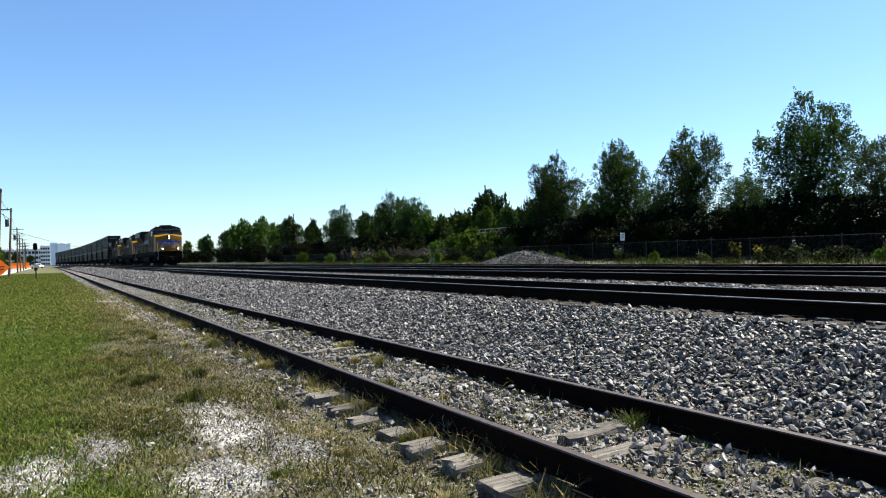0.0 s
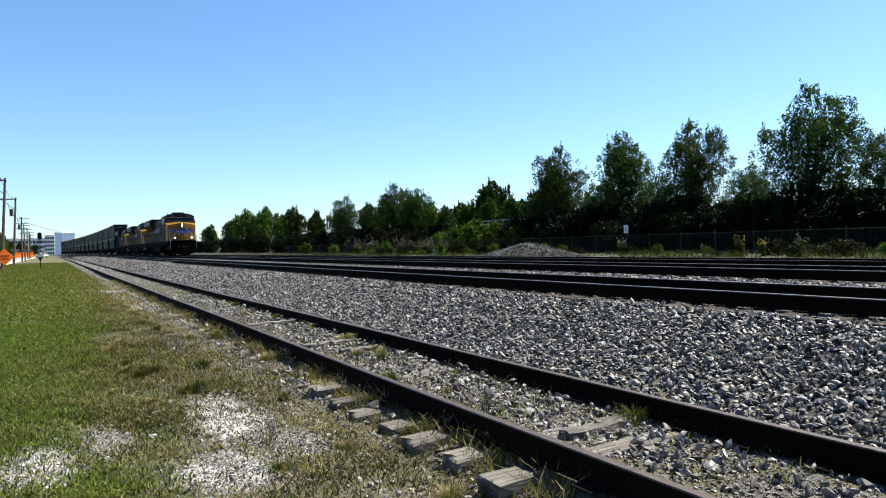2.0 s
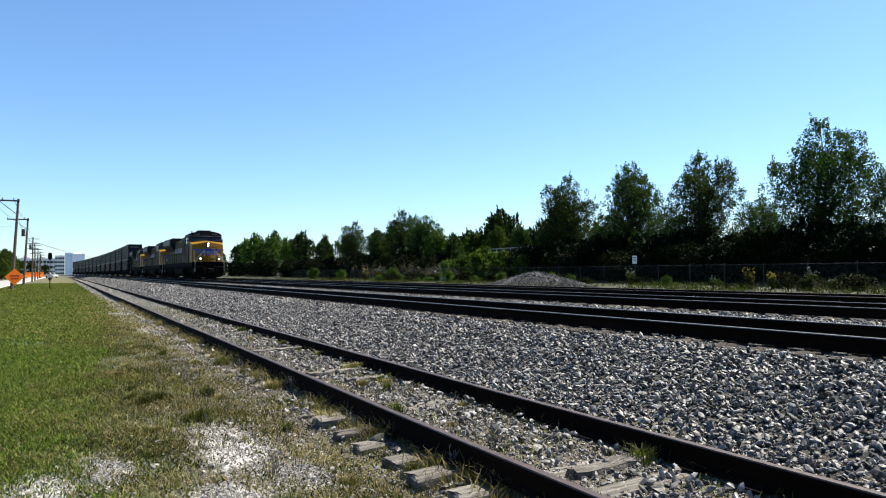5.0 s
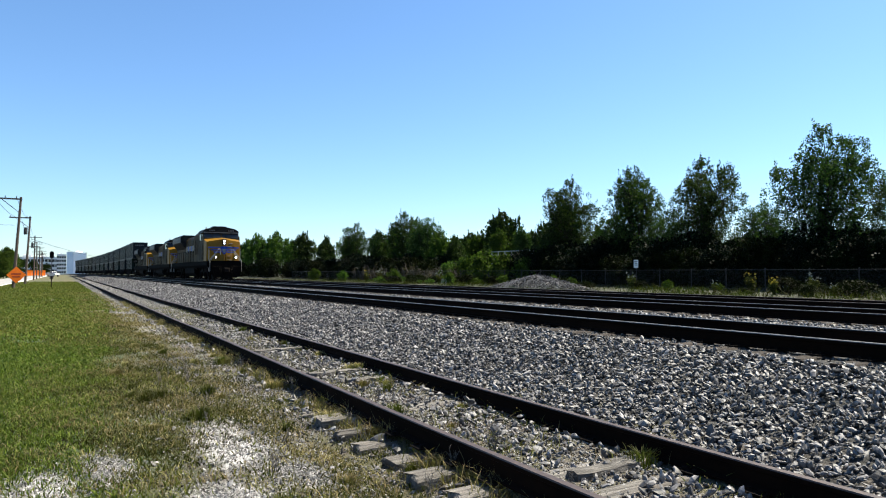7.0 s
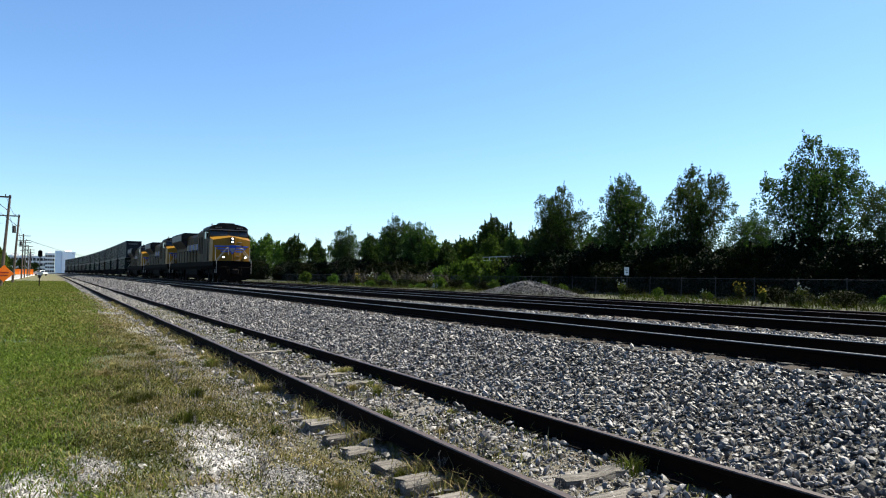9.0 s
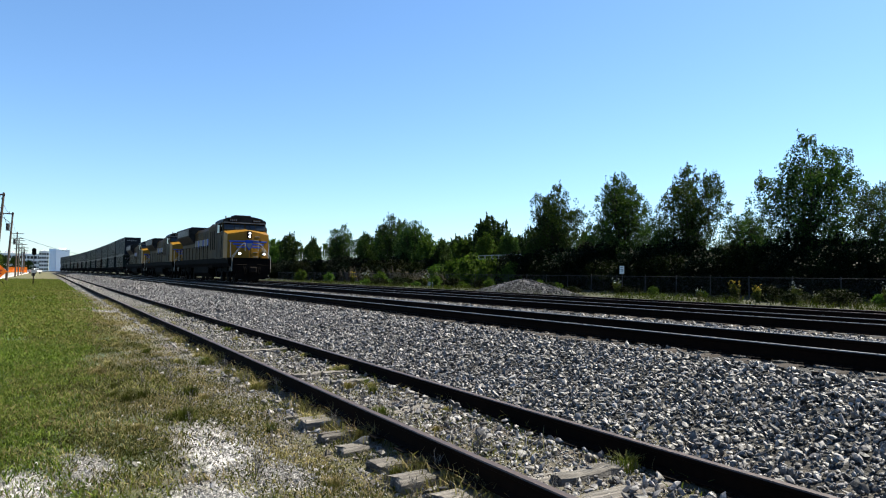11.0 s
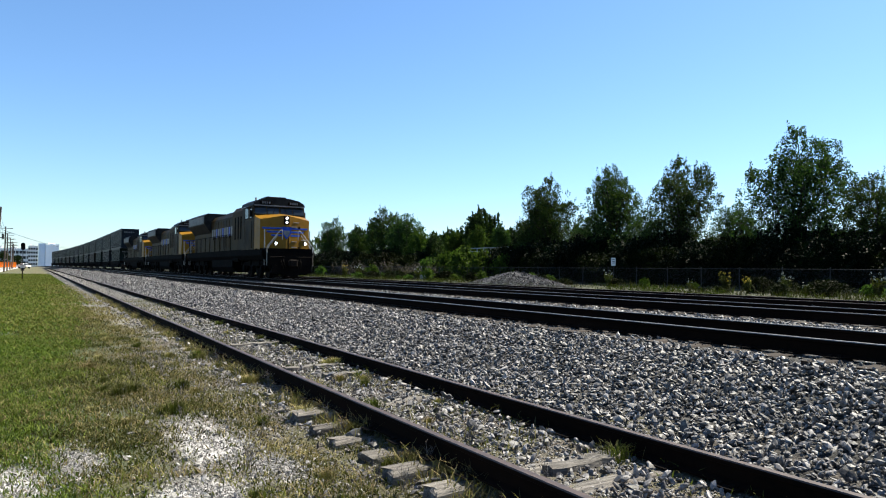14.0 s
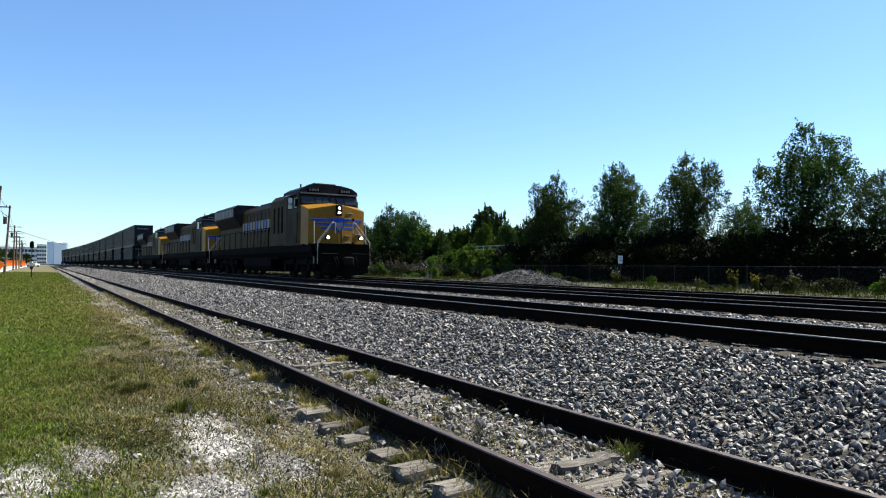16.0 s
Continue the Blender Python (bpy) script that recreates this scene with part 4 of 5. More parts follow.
def gravel_pile(x, y, rx, ry, h):
    """A heap of crushed stone on the rough grass."""
    base = 0.28
    rng = np.random.default_rng(21)
    heap = thing("gravel_pile", "low heap of grey crushed stone on rough grass", "gravel pile")
    bm = bmesh.new()
    rings, seg = 10, 40
    prev = None
    crest = lambda r, a: h * max(0.0, 1 - r ** 1.35) * (0.86 + 0.14 * math.cos(a * 2 + 0.5)) + 0.05 * math.sin(3 * a) * (1 - r)
    for i in range(rings + 1):
        r = i / rings
        ring = [bm.verts.new((x + rx * r * math.cos(2 * math.pi * k / seg) * (1 + 0.05 * math.sin(5 * k)), y + ry * r * math.sin(2 * math.pi * k / seg), base - 0.05 + crest(r, 2 * math.pi * k / seg))) for k in range(seg if i else 1)]
        if prev:
            for k in range(seg):
                if len(prev) == 1:
                    bm.faces.new((prev[0], ring[k], ring[(k + 1) % seg]))
                else:
                    bm.faces.new((prev[k], ring[k], ring[(k + 1) % seg], prev[(k + 1) % seg]))
        prev = ring
    part("heap_core", bm, HEAP_STONE, heap)
    n = 9000
    r, a = np.sqrt(rng.uniform(0, 1.1, n)), rng.uniform(0, 6.283, n)
    z = base - 0.03 + h * np.clip(1 - r ** 1.35, 0, 1) * (0.86 + 0.14 * np.cos(a * 2 + 0.5))
    strew("loose_stone", x + rx * r * np.cos(a), y + ry * r * np.sin(a), z, rng.uniform(0.035, 0.085, n), HEAP_STONE, "angular grey stones", 22, False, "", 0.7, heap, "stuff")


gravel_pile(30.2, 39.2, 2.6, 6.3, 1.2)


# ---- grass ----
GRASS = leafy("grass_blade", (0.024, 0.038, 0.006), (0.125, 0.146, 0.024), 0.3)
DRY_GRASS = leafy("dry_grass", (0.0706, 0.0564, 0.0223), (0.208, 0.171, 0.0817), 0.25)
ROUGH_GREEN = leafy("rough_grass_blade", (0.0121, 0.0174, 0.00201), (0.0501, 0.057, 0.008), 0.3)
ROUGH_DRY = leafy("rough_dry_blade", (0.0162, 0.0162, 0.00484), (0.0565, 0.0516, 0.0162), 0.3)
LAWN_DRY = leafy("yellowing_lawn_blade", (0.05, 0.055, 0.012), (0.17, 0.168, 0.045), 0.3)
WEED = leafy("weed_leaf", (0.0217, 0.026, 0.00558), (0.0775, 0.0775, 0.0217), 0.3)


def blades(name, xs, ys, heights, width, material, label, seed, lean=0.5, category="grass", parent=None):
    """Tapering, bent blades of grass, joined into one mesh."""
    rng = np.random.default_rng(seed)
    n = len(xs)
    z = ground_at(xs, ys) - 0.005
    a, b = rng.uniform(0, 6.283, n), rng.uniform(0, 6.283, n)
    w = width * rng.uniform(0.6, 1.4, n)
    l1, l2 = lean * rng.uniform(0, 0.6, n) * heights, lean * rng.uniform(0.3, 1.6, n) * heights
    base = np.stack([xs, ys, z], -1)
    side = np.stack([np.cos(a), np.sin(a), 0 * a], -1) * w[:, None]
    out = np.stack([np.cos(b), np.sin(b), 0 * b], -1)
    up = np.array([0, 0, 1.0])
    m1 = base + out * l1[:, None] + up * (heights * 0.55)[:, None]
    m2 = base + out * l2[:, None] + up * (heights * np.sqrt(np.clip(1 - (lean * 0.4) ** 2, 0.2, 1)))[:, None]
    v = np.stack([base - side, base + side, m1 + side * 0.8, m1 - side * 0.8, m2], 1).reshape(-1, 3)
    i = np.arange(n) * 5
    tri = np.concatenate([np.stack([i, i + 1, i + 2], 1), np.stack([i, i + 2, i + 3], 1), np.stack([i + 3, i + 2, i + 4], 1)])
    return numpy_mesh(name, v, tri, material, parent, label, category, "stuff")


def patchy(n, x0, x1, y0, y1, cut, scale, seed, power=1.0):
    """Places in a stretch, thinned to uneven patches."""
    rng = np.random.default_rng(seed)
    x, y = rng.uniform(x0, x1, n), y0 + (y1 - y0) * rng.uniform(0, 1, n) ** power
    if y0 > 10:
        y = y + rng.normal(0, 0.12 * y0, n)
    keep = rolled(x, y, scale, seed * 0.37) + rng.normal(0, 0.22, n) > cut
    for cx, cy, rx, ry in CHALK[:5]:
        keep &= rng.uniform(0, 1, n) < np.clip((np.sqrt(((x - cx) / rx) ** 2 + ((y - cy) / ry) ** 2) - 0.45) / 0.9 + 0.25 * rolled(x, y, 5.0, 1), 0.16, 1)
    return x[keep], y[keep]


def meadow():
    rng = np.random.default_rng(12)
    x, y = patchy(95000, -3.2, 0.9, 4.8, 18, -0.55, 0.9, 1, 1.5)
    keep = x + 0.35 * rolled(x, y, 1.3, 4) + rng.normal(0, 0.22, len(x)) < 0.1 + 0.06 * (y - 5)
    blades("lawn_grass", x[keep], y[keep], rng.uniform(0.03, 0.08, keep.sum()), 0.006, GRASS, "short green mown lawn", 1, 0.8)
    x, y = patchy(42000, -5, 1.9, 11, 40, -0.5, 0.5, 2, 1.3)
    keep = (x + 0.35 * rolled(x, y, 1.3, 4) + rng.normal(0, 0.1, len(x)) < 0.1 + 0.06 * (y - 5)) & (rng.uniform(0, 1, len(x)) < (y - 11) / 5)
    x, y = x[keep], y[keep]
    blades("lawn_grass", x, y, rng.uniform(0.05, 0.10, len(x)), 0.014, GRASS, "short green mown lawn", 2, 0.8)
    x, y = patchy(26000, -7, 2.2, 38, 130, -0.6, 0.2, 14, 1.2)
    blades("lawn_grass", x, y, rng.uniform(0.06, 0.12, len(x)), 0.04, GRASS, "short green mown lawn", 14, 0.8)
    x, y = patchy(60000, -7, 2.0, 19, 130, -0.35, 0.25, 15, 1.6)
    keep = x + 0.5 * rolled(x, y, 0.8, 4) + rng.normal(0, 0.3, len(x)) < np.clip(0.2 + 0.05 * (y - 5), 0, 1.9)
    x, y = x[keep], y[keep]
    blades("dry_grass", x, y, rng.uniform(0.06, 0.12, len(x)), 0.022, LAWN_DRY, "dry yellow grass among the lawn", 15, 0.8)
    x, y = patchy(24000, -2.5, 1.6, 4.6, 22, 0.0, 1.1, 3, 1.3)
    blades("dry_grass", x, y, rng.uniform(0.03, 0.09, len(x)), 0.006, LAWN_DRY, "dry yellow grass among the lawn", 3, 0.9)
    x, y = patchy(30000, 0.3, 2.9, 3.2, 20, 0.22, 1.7, 5, 1.2)
    blades("weeds", x, y, rng.uniform(0.02, 0.09, len(x)), 0.005, WEED, "low green weeds on bare dirt", 5, 0.9, "weeds")
    x, y = patchy(22000, 0.3, 3.1, 3.2, 28, 0.1, 1.5, 6, 1.2)
    blades("dry_weeds", x, y, rng.uniform(0.03, 0.10, len(x)), 0.004, DRY_GRASS, "dry straw-coloured weeds on bare dirt", 6, 0.9, "weeds")
    x, y = patchy(12000, 2.6, 2.9, 3.2, 40, 0.0, 2.2, 7)
    blades("dry_weeds", x, y, rng.uniform(0.05, 0.21, len(x)), 0.0045, DRY_GRASS, "straw-coloured weeds along the siding rail", 7, 0.7, "weeds")
    x, y = patchy(8000, 3.05, 4.5, 2.5, 34, 0.35, 1.9, 8)
    blades("weeds", x, y, rng.uniform(0.03, 0.13, len(x)), 0.005, WEED, "green and yellow weeds between the siding rails", 8, 0.8, "weeds")
    x, y = patchy(6000, 3.05, 4.5, 2.5, 34, 0.2, 2.1, 9)
    blades("dry_weeds", x, y, rng.uniform(0.03, 0.15, len(x)), 0.005, DRY_GRASS, "straw-coloured weeds between the siding rails", 9, 0.8, "weeds")
    x, y = patchy(22000, -1.2, 2.7, 4.2, 11, 0.15, 2.6, 16, 1.2)
    blades("weeds", x, y, rng.uniform(0.02, 0.07, len(x)), 0.006, WEED, "low green weeds on bare dirt", 16, 1.1, "weeds")
    x, y = patchy(20000, -1.2, 2.7, 4.2, 12, 0.12, 2.3, 17, 1.2)
    blades("dry_weeds", x, y, rng.uniform(0.02, 0.07, len(x)), 0.005, DRY_GRASS, "dry straw-coloured weeds on bare dirt", 17, 1.2, "weeds")
    # matted low growth between lawn and siding
    x, y = patchy(30000, -0.4, 1.9, 6.5, 24, 0.05, 1.4, 18, 1.3)
    blades("weeds", x, y, rng.uniform(0.025, 0.075, len(x)), 0.006, WEED, "matted low weeds between lawn and siding", 18, 1.1, "weeds")
    x, y = patchy(34000, -0.4, 2.3, 5.5, 26, 0.0, 1.7, 19, 1.3)
    blades("dry_weeds", x, y, rng.uniform(0.025, 0.08, len(x)), 0.005, DRY_GRASS, "matted straw-coloured weeds between lawn and siding", 19, 1.1, "weeds")
    x, y = patchy(16000, 0.6, 2.5, 22, 60, -0.1, 0.8, 20, 1.2)
    blades("dry_weeds", x, y, rng.uniform(0.04, 0.11, len(x)), 0.014, DRY_GRASS, "straw-coloured weeds beside the far siding", 20, 0.9, "weeds")
    # rough grass between the far track and the fence
    x, y = patchy(42000, 23.4, 44, 8, 110, 0.1, 0.5, 10, 1.3)
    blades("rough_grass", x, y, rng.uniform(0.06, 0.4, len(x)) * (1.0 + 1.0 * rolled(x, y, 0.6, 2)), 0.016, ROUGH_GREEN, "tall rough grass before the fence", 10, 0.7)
    x, y = patchy(22000, 23.4, 44, 8, 140, 0.12, 0.3, 11, 1.3)
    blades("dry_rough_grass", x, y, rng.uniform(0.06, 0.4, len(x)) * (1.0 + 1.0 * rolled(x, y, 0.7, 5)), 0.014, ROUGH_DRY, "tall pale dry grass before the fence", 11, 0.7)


meadow()


def weed_tuft(seed, h, label):
    """A tuft of long blades round one root."""
    rng = np.random.default_rng(seed)
    n = 240
    r = np.clip(np.abs(rng.normal(0, 0.08, n)), 0, 0.14)
    a = rng.uniform(0, 6.283, n)
    hs = h * rng.uniform(0.4, 1, n)
    base = np.stack([r * np.cos(a), r * np.sin(a), 0 * a - 0.01], -1)
    out = np.stack([np.cos(a), np.sin(a), 0 * a], -1)
    side = np.stack([-np.sin(a), np.cos(a), 0 * a], -1) * 0.0032
    m1 = base + out * (hs * 0.12)[:, None] + np.array([0, 0, 1.0]) * (hs * 0.6)[:, None]
    m2 = base + out * (hs * rng.uniform(0.1, 0.75, n))[:, None] + np.array([0, 0, 1.0]) * (hs * 0.85)[:, None]
    v = np.stack([base - side, base + side, m1 + side, m1 - side, m2], 1).reshape(-1, 3)
    i = np.arange(n) * 5
    tri = np.concatenate([np.stack([i, i + 1, i + 2], 1), np.stack([i, i + 2, i + 3], 1), np.stack([i + 3, i + 2, i + 4], 1)])
    return numpy_mesh("grass_tuft", v, tri, WEED if seed % 2 else DRY_GRASS, None, label, "grass tuft")


def tufts():
    rnd = random.Random(4)
    a = weed_tuft(1, 0.17, "green tuft of long grass on bare dirt")
    b = weed_tuft(2, 0.16, "straw-coloured tuft of dry grass")
    for ob in (a, b):
        tagged(ob, group="grass tufts")
    spots = [(0.92, 9.2, a), (1.12, 9.45, a), (0.8, 9.6, a), (1.0, 9.75, a), (4.42, 9.45, a), (4.11, 10.32, b), (3.53, 6.03, b), (1.7, 9.4, a), (4.25, 4.1, a), (3.9, 8.4, a), (3.75, 8.9, b), (4.1, 9.0, a)]
    for i in range(45):
        x = rnd.choice((rnd.uniform(2.5, 2.85), rnd.uniform(0.4, 2.6), rnd.uniform(3.05, 4.3)))
        spots.append((x, rnd.uniform(3.6, 20), rnd.choice((a, b, b))))
    seen = set()
    for x, y, src in spots:
        m = pose(x, y, float(ground_at(np.array(x), np.array(y))), 0, 0, rnd.uniform(0, 360))
        if src in seen:
            ob = copy_thing(src, m)
            ob.scale = (rnd.uniform(0.5, 1.2),) * 3
        else:
            src.matrix_basis = m
            seen.add(src)


tufts()


# ---- trees ----
BARK = surf("grey_bark", (0.016, 0.013, 0.010), (0.05, 0.042, 0.034), 8, 0.9, bump=0.5, depth=0.02)
LEAF = leafy("tree_leaf", (0.004, 0.009, 0.003), (0.047, 0.07, 0.019), 0.38)
LEAF_PALE = leafy("pale_leaf", (0.016, 0.030, 0.005), (0.085, 0.12, 0.02), 0.42)
# Undergrowth greens, darkened for the shade beneath the trees.
LEAF_MID = leafy("half_shaded_leaf", (0.00252, 0.0042, 0.00084), (0.0118, 0.0151, 0.00252), 0.22)
LEAF_SHADED = leafy("shaded_leaf", (0.0014, 0.0035, 0.0007), (0.0042, 0.0084, 0.0021), 0.08)


def limb(bm, p, q, r0, r1, rnd, bend, seg=5, steps=3):
    pts = [Vector(p).lerp(Vector(q), i / steps) + (Vector((rnd.uniform(-1, 1), rnd.uniform(-1, 1), rnd.uniform(-0.4, 0.4))) * bend if 0 < i < steps else Vector()) for i in range(steps + 1)]
    for i in range(steps):
        a, b = r0 + (r1 - r0) * i / steps, r0 + (r1 - r0) * (i + 1) / steps
        cyl(bm, pts[i], pts[i + 1], a, b, seg)


def leaf_cloud(centres, radii, per, size, rng, upright=0.5):
    """Pointed leaves about each clump's centre: vertices and quads."""
    n = len(centres) * per
    c = np.repeat(centres, per, 0)
    r = np.repeat(radii, per)
    d = rng.normal(0, 1, (n, 3))
    d *= (r * rng.uniform(0.2, 1, n) ** 0.6 / np.linalg.norm(d, axis=1))[:, None]
    d[:, 2] *= 1.25
    c = c + d
    t = rng.normal(0, 1, (n, 3))
    t[:, 2] += upright * rng.choice([-1, 1.4], n)
    t /= np.linalg.norm(t, axis=1)[:, None]
    s = np.cross(t, rng.normal(0, 1, (n, 3)))
    s /= np.linalg.norm(s, axis=1)[:, None]
    L = size * rng.uniform(0.6, 1.5, n)[:, None]
    v = np.stack([c - t * L, c + s * L * 0.55, c + t * L, c - s * L * 0.55], 1).reshape(-1, 3)
    i = np.arange(n) * 4
    return v, np.stack([i, i + 1, i + 2, i + 3], 1)


def tree(name, seed, h, spread, leaf, label, clumps=420, per=16, size=0.13, low=0.06, leaders=4, category="tree", peak=1.0):
    """A tree of unit placement: tapered trunk, limbs to the leaders' tops, and an uneven crown of many small leaves with gaps."""
    rng, rnd = np.random.default_rng(seed), random.Random(seed)
    tr = thing(name, label, category)
    bm = bmesh.new()
    limb(bm, (0, 0, -0.1), (0.1, 0.05, h * 0.75), 0.018 * h, 0.004 * h, rnd, 0.02 * h, 7, 5)
    tops = []
    for k in range(leaders):
        a = 2 * math.pi * (k + rnd.random() * 0.7) / leaders
        r = spread * rnd.uniform(0.25, 0.62) * (k > 0)
        top = Vector((r * math.cos(a), r * math.sin(a), h * (1.0 if k == 0 else rnd.uniform(0.74, 0.95))))
        tops.append(top)
        limb(bm, (0, 0, h * rnd.uniform(0.1, 0.3)), top * 0.94, 0.009 * h, 0.002 * h, rnd, 0.025 * h, 5, 4)
    cents, rads = [], []
    for i in range(clumps):
        top = tops[rnd.randrange(leaders)]
        f = rnd.uniform(low, 1.0) ** 0.85
        z = top.z * f
        axis = Vector((top.x, top.y, 0)) * min(1, f * 1.25)
        wide = spread * 0.78 * max(0.05, (min(1, f / 0.3) ** 0.5) * (1 - ((f - 0.3) / 0.74) ** 2.2 if f > 0.3 else 1)) ** peak
        a, q = rnd.uniform(0, 2 * math.pi), rnd.random() ** 0.55
        q *= 0.82 + 0.18 * math.sin(3 * a + 7 * f + seed)
        cents.append((axis.x + wide * q * math.cos(a), axis.y + wide * q * math.sin(a), z))
        rads.append(0.28 + 0.022 * h * rnd.uniform(0.6, 1.5) * (1.1 - f))
        if i % 9 == 0:
            limb(bm, (axis.x * 0.8, axis.y * 0.8, z * 0.82), cents[-1], 0.003 * h, 0.001 * h, rnd, 0.1, 4, 2)
    part("trunk", bm, BARK, tr)
    # feathery shoots over the outline
    shoots = []
    for top in tops:
        for k in range(18):
            f = rnd.uniform(0.6, 0.96)
            r = spread * 0.6 * (1.02 - f) + 0.02 * h
            a = rnd.uniform(0, 6.283)
            sx, sy, sz = top.x * min(1, 1.2 * f) + r * math.cos(a), top.y * min(1, 1.2 * f) + r * math.sin(a), top.z * f
            lean, rise = rnd.uniform(0.05, 0.3), rnd.uniform(0.011, 0.022) * h
            for j in range(7):
                shoots.append((sx + lean * rise * j * math.cos(a), sy + lean * rise * j * math.sin(a), sz + rise * j))
    v, q = leaf_cloud(np.array(cents), np.array(rads), per, size, rng)
    v2, q2 = leaf_cloud(np.array(shoots), np.full(len(shoots), 0.011 * h), 5, size * 0.95, rng, 1.5)
    numpy_mesh("crown", np.concatenate([v, v2]), np.concatenate([q, q2 + len(v)]), leaf, tr)
    return tr


def woods():
    rnd = random.Random(9)
    up = [tree("tree", s, 11.4, w, LEAF, "tall leafy green tree with upright leaders", 1050, 34, 0.076, 0.06, n, peak=0.62) for s, w, n in ((1, 4.3, 7), (2, 3.9, 6), (3, 4.0, 8))]
    rnd_tree = [tree("tree", s, 9.0, w, m, "rounded leafy green tree", 520, 17, 0.13, 0.08, n) for s, w, n, m in ((11, 3.2, 6, LEAF), (12, 3.6, 7, LEAF_PALE))]
    far = tree("tree", 21, 12.0, 5.4, LEAF, "distant broad-crowned green tree", 520, 15, 0.2, 0.2, 9, peak=0.7)
    bush = [tree("shrub", s, 3.4, 2.3, m, "dense green shrub along the fence, shade in its leaf colour", 250, 16, 0.09, 0.0, 6, "shrub", 0.6) for s, m in ((31, LEAF_MID), (32, LEAF_SHADED))]
    pale = tree("shrub", 33, 2.6, 1.7, LEAF_PALE, "pale yellow-green shrub before the fence", 150, 15, 0.09, 0.0, 6, "shrub", 0.6)
    used = set()

    def plant(src, x, y, h=None, full=None, wide=1.0):
        m = pose(x, y, float(ground_at(np.array(x), np.array(y))) - 0.05, 0, 0, rnd.uniform(0, 360))
        if src in used:
            ob = copy_thing(src, m)
        else:
            used.add(src)
            src.matrix_basis = m
            ob = src
        k = 1.0 if h is None else h / full
        ob.scale = (k * wide, k * wide, k)
        return ob

    # the row behind the fence
    for x, y, h, i in ((48, 28.3, 11.7, 0), (48.5, 39.4, 10.9, 1), (48, 46.9, 11.0, 2), (48, 56.2, 11.0, 0), (47.5, 22.6, 7.6, 1), (49.5, 34.2, 6.6, 2), (48.5, 42.5, 6.6, 1), (50, 51.5, 7.0, 0),
                       (49, 99.6, 10.9, 1), (48, 89.6, 9.2, 2), (48, 117.5, 10.2, 0), (49, 18.4, 8.0, 0)):
        plant(up[i], x, y, h, 11.4, 1.0 if h > 10 else 1.1)
    for x, y, h in ((49, 60, 8.2), (48, 81, 6.0), (48, 85, 7.0), (50, 94, 8.0), (48, 106, 7.8), (50, 112, 8.6), (49, 124, 8.0), (48, 134, 8.6), (48, 148.5, 10.2), (50, 141, 7.8), (48, 158, 8.8),
                    (48, 172, 11.6), (50, 165, 8.8), (48, 184, 9.6), (48, 193, 12.2), (48, 206, 10), (50, 222, 10), (48, 240, 9.5), (50, 260, 9), (48, 282, 8.6), (48, 305, 8.6), (50, 330, 9), (48, 360, 9), (50, 395, 9), (48, 440, 9),
                    (62, 118, 10), (66, 140, 11), (72, 78, 7.0), (76, 92, 7.4), (62, 76, 4.8), (63, 85, 5.4), (65, 95, 6.0), (66, 104, 6.6), (60, 108, 7.0), (58, 98, 5.6), (69, 94, 6.4), (70, 90, 6.6), (74, 97, 7.4), (68, 85, 5.8), (66, 112, 7.6), (72, 84, 6.4), (76, 88, 7.2)):
        plant(rnd_tree[rnd.random() < 0.35], x, y, h, 9.0)
    for x, y, h in ((70, 101, 10.4), (74, 106, 9.0), (70, 112, 8.2), (80, 120, 10)):
        plant(far, x, y, h, 12.0)
    # undergrowth: a dense thicket along the fence, shade put into its leaf colours
    y = 8.0
    while y < 150:
        step = 1.5 if y < 75 else 2.6
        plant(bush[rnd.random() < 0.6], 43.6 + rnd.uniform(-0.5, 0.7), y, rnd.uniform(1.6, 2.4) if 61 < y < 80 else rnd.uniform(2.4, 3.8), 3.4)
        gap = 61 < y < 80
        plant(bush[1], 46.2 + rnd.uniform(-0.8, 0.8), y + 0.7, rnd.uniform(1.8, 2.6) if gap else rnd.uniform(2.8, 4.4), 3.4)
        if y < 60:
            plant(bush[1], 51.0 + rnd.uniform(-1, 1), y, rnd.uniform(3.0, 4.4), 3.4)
        y += step + rnd.uniform(-0.3, 0.5)
    while y < 420:
        plant(bush[rnd.random() < 0.5], 45 + rnd.uniform(-2, 2), y, rnd.uniform(3.0, 5.0), 3.4)
        y += 5.5
    for x, y, h in ((40.0, 16.9, 2.4), (39.5, 15.4, 2.0), (42.3, 57.0, 2.8), (42.5, 61.0, 3.4), (42.2, 64.5, 3.8), (42.6, 68.5, 3.2), (42.4, 73, 2.6), (36, 52, 1.2), (38, 47, 1.1), (37.5, 33.5, 0.8), (38.6, 30.0, 0.6), (38, 44.5, 0.9), (36, 62, 1.4), (38, 80, 1.8), (37, 96, 1.6), (38, 112, 2.0)):
        plant(pale, x, y, h, 2.6)
    # low scrub in the rough grass
    for i in range(48):
        y = 14 + 85 * rnd.random() ** 1.3
        plant(rnd.choice((pale, bush[0], bush[0])), rnd.uniform(34, 40.3), y, rnd.uniform(0.25, 0.85), 2.6, rnd.uniform(1.3, 2.4))
    # trees and bushes by the road beyond the poles
    for x, y, h in ((-14.6, 235, 9.0), (-16.5, 262, 10.0), (-14.0, 214, 6.0), (-17, 300, 10.0)):
        plant(rnd_tree[1], x, y, h, 9.0)
    for x, y, h in ((-20, 420, 9), (-30, 430, 11), (-45, 440, 10), (-16, 470, 9), (20, 520, 10), (27, 500, 11), (34, 480, 10), (-10, 520, 8)):
        plant(far, x, y, h, 12.0)


woods()


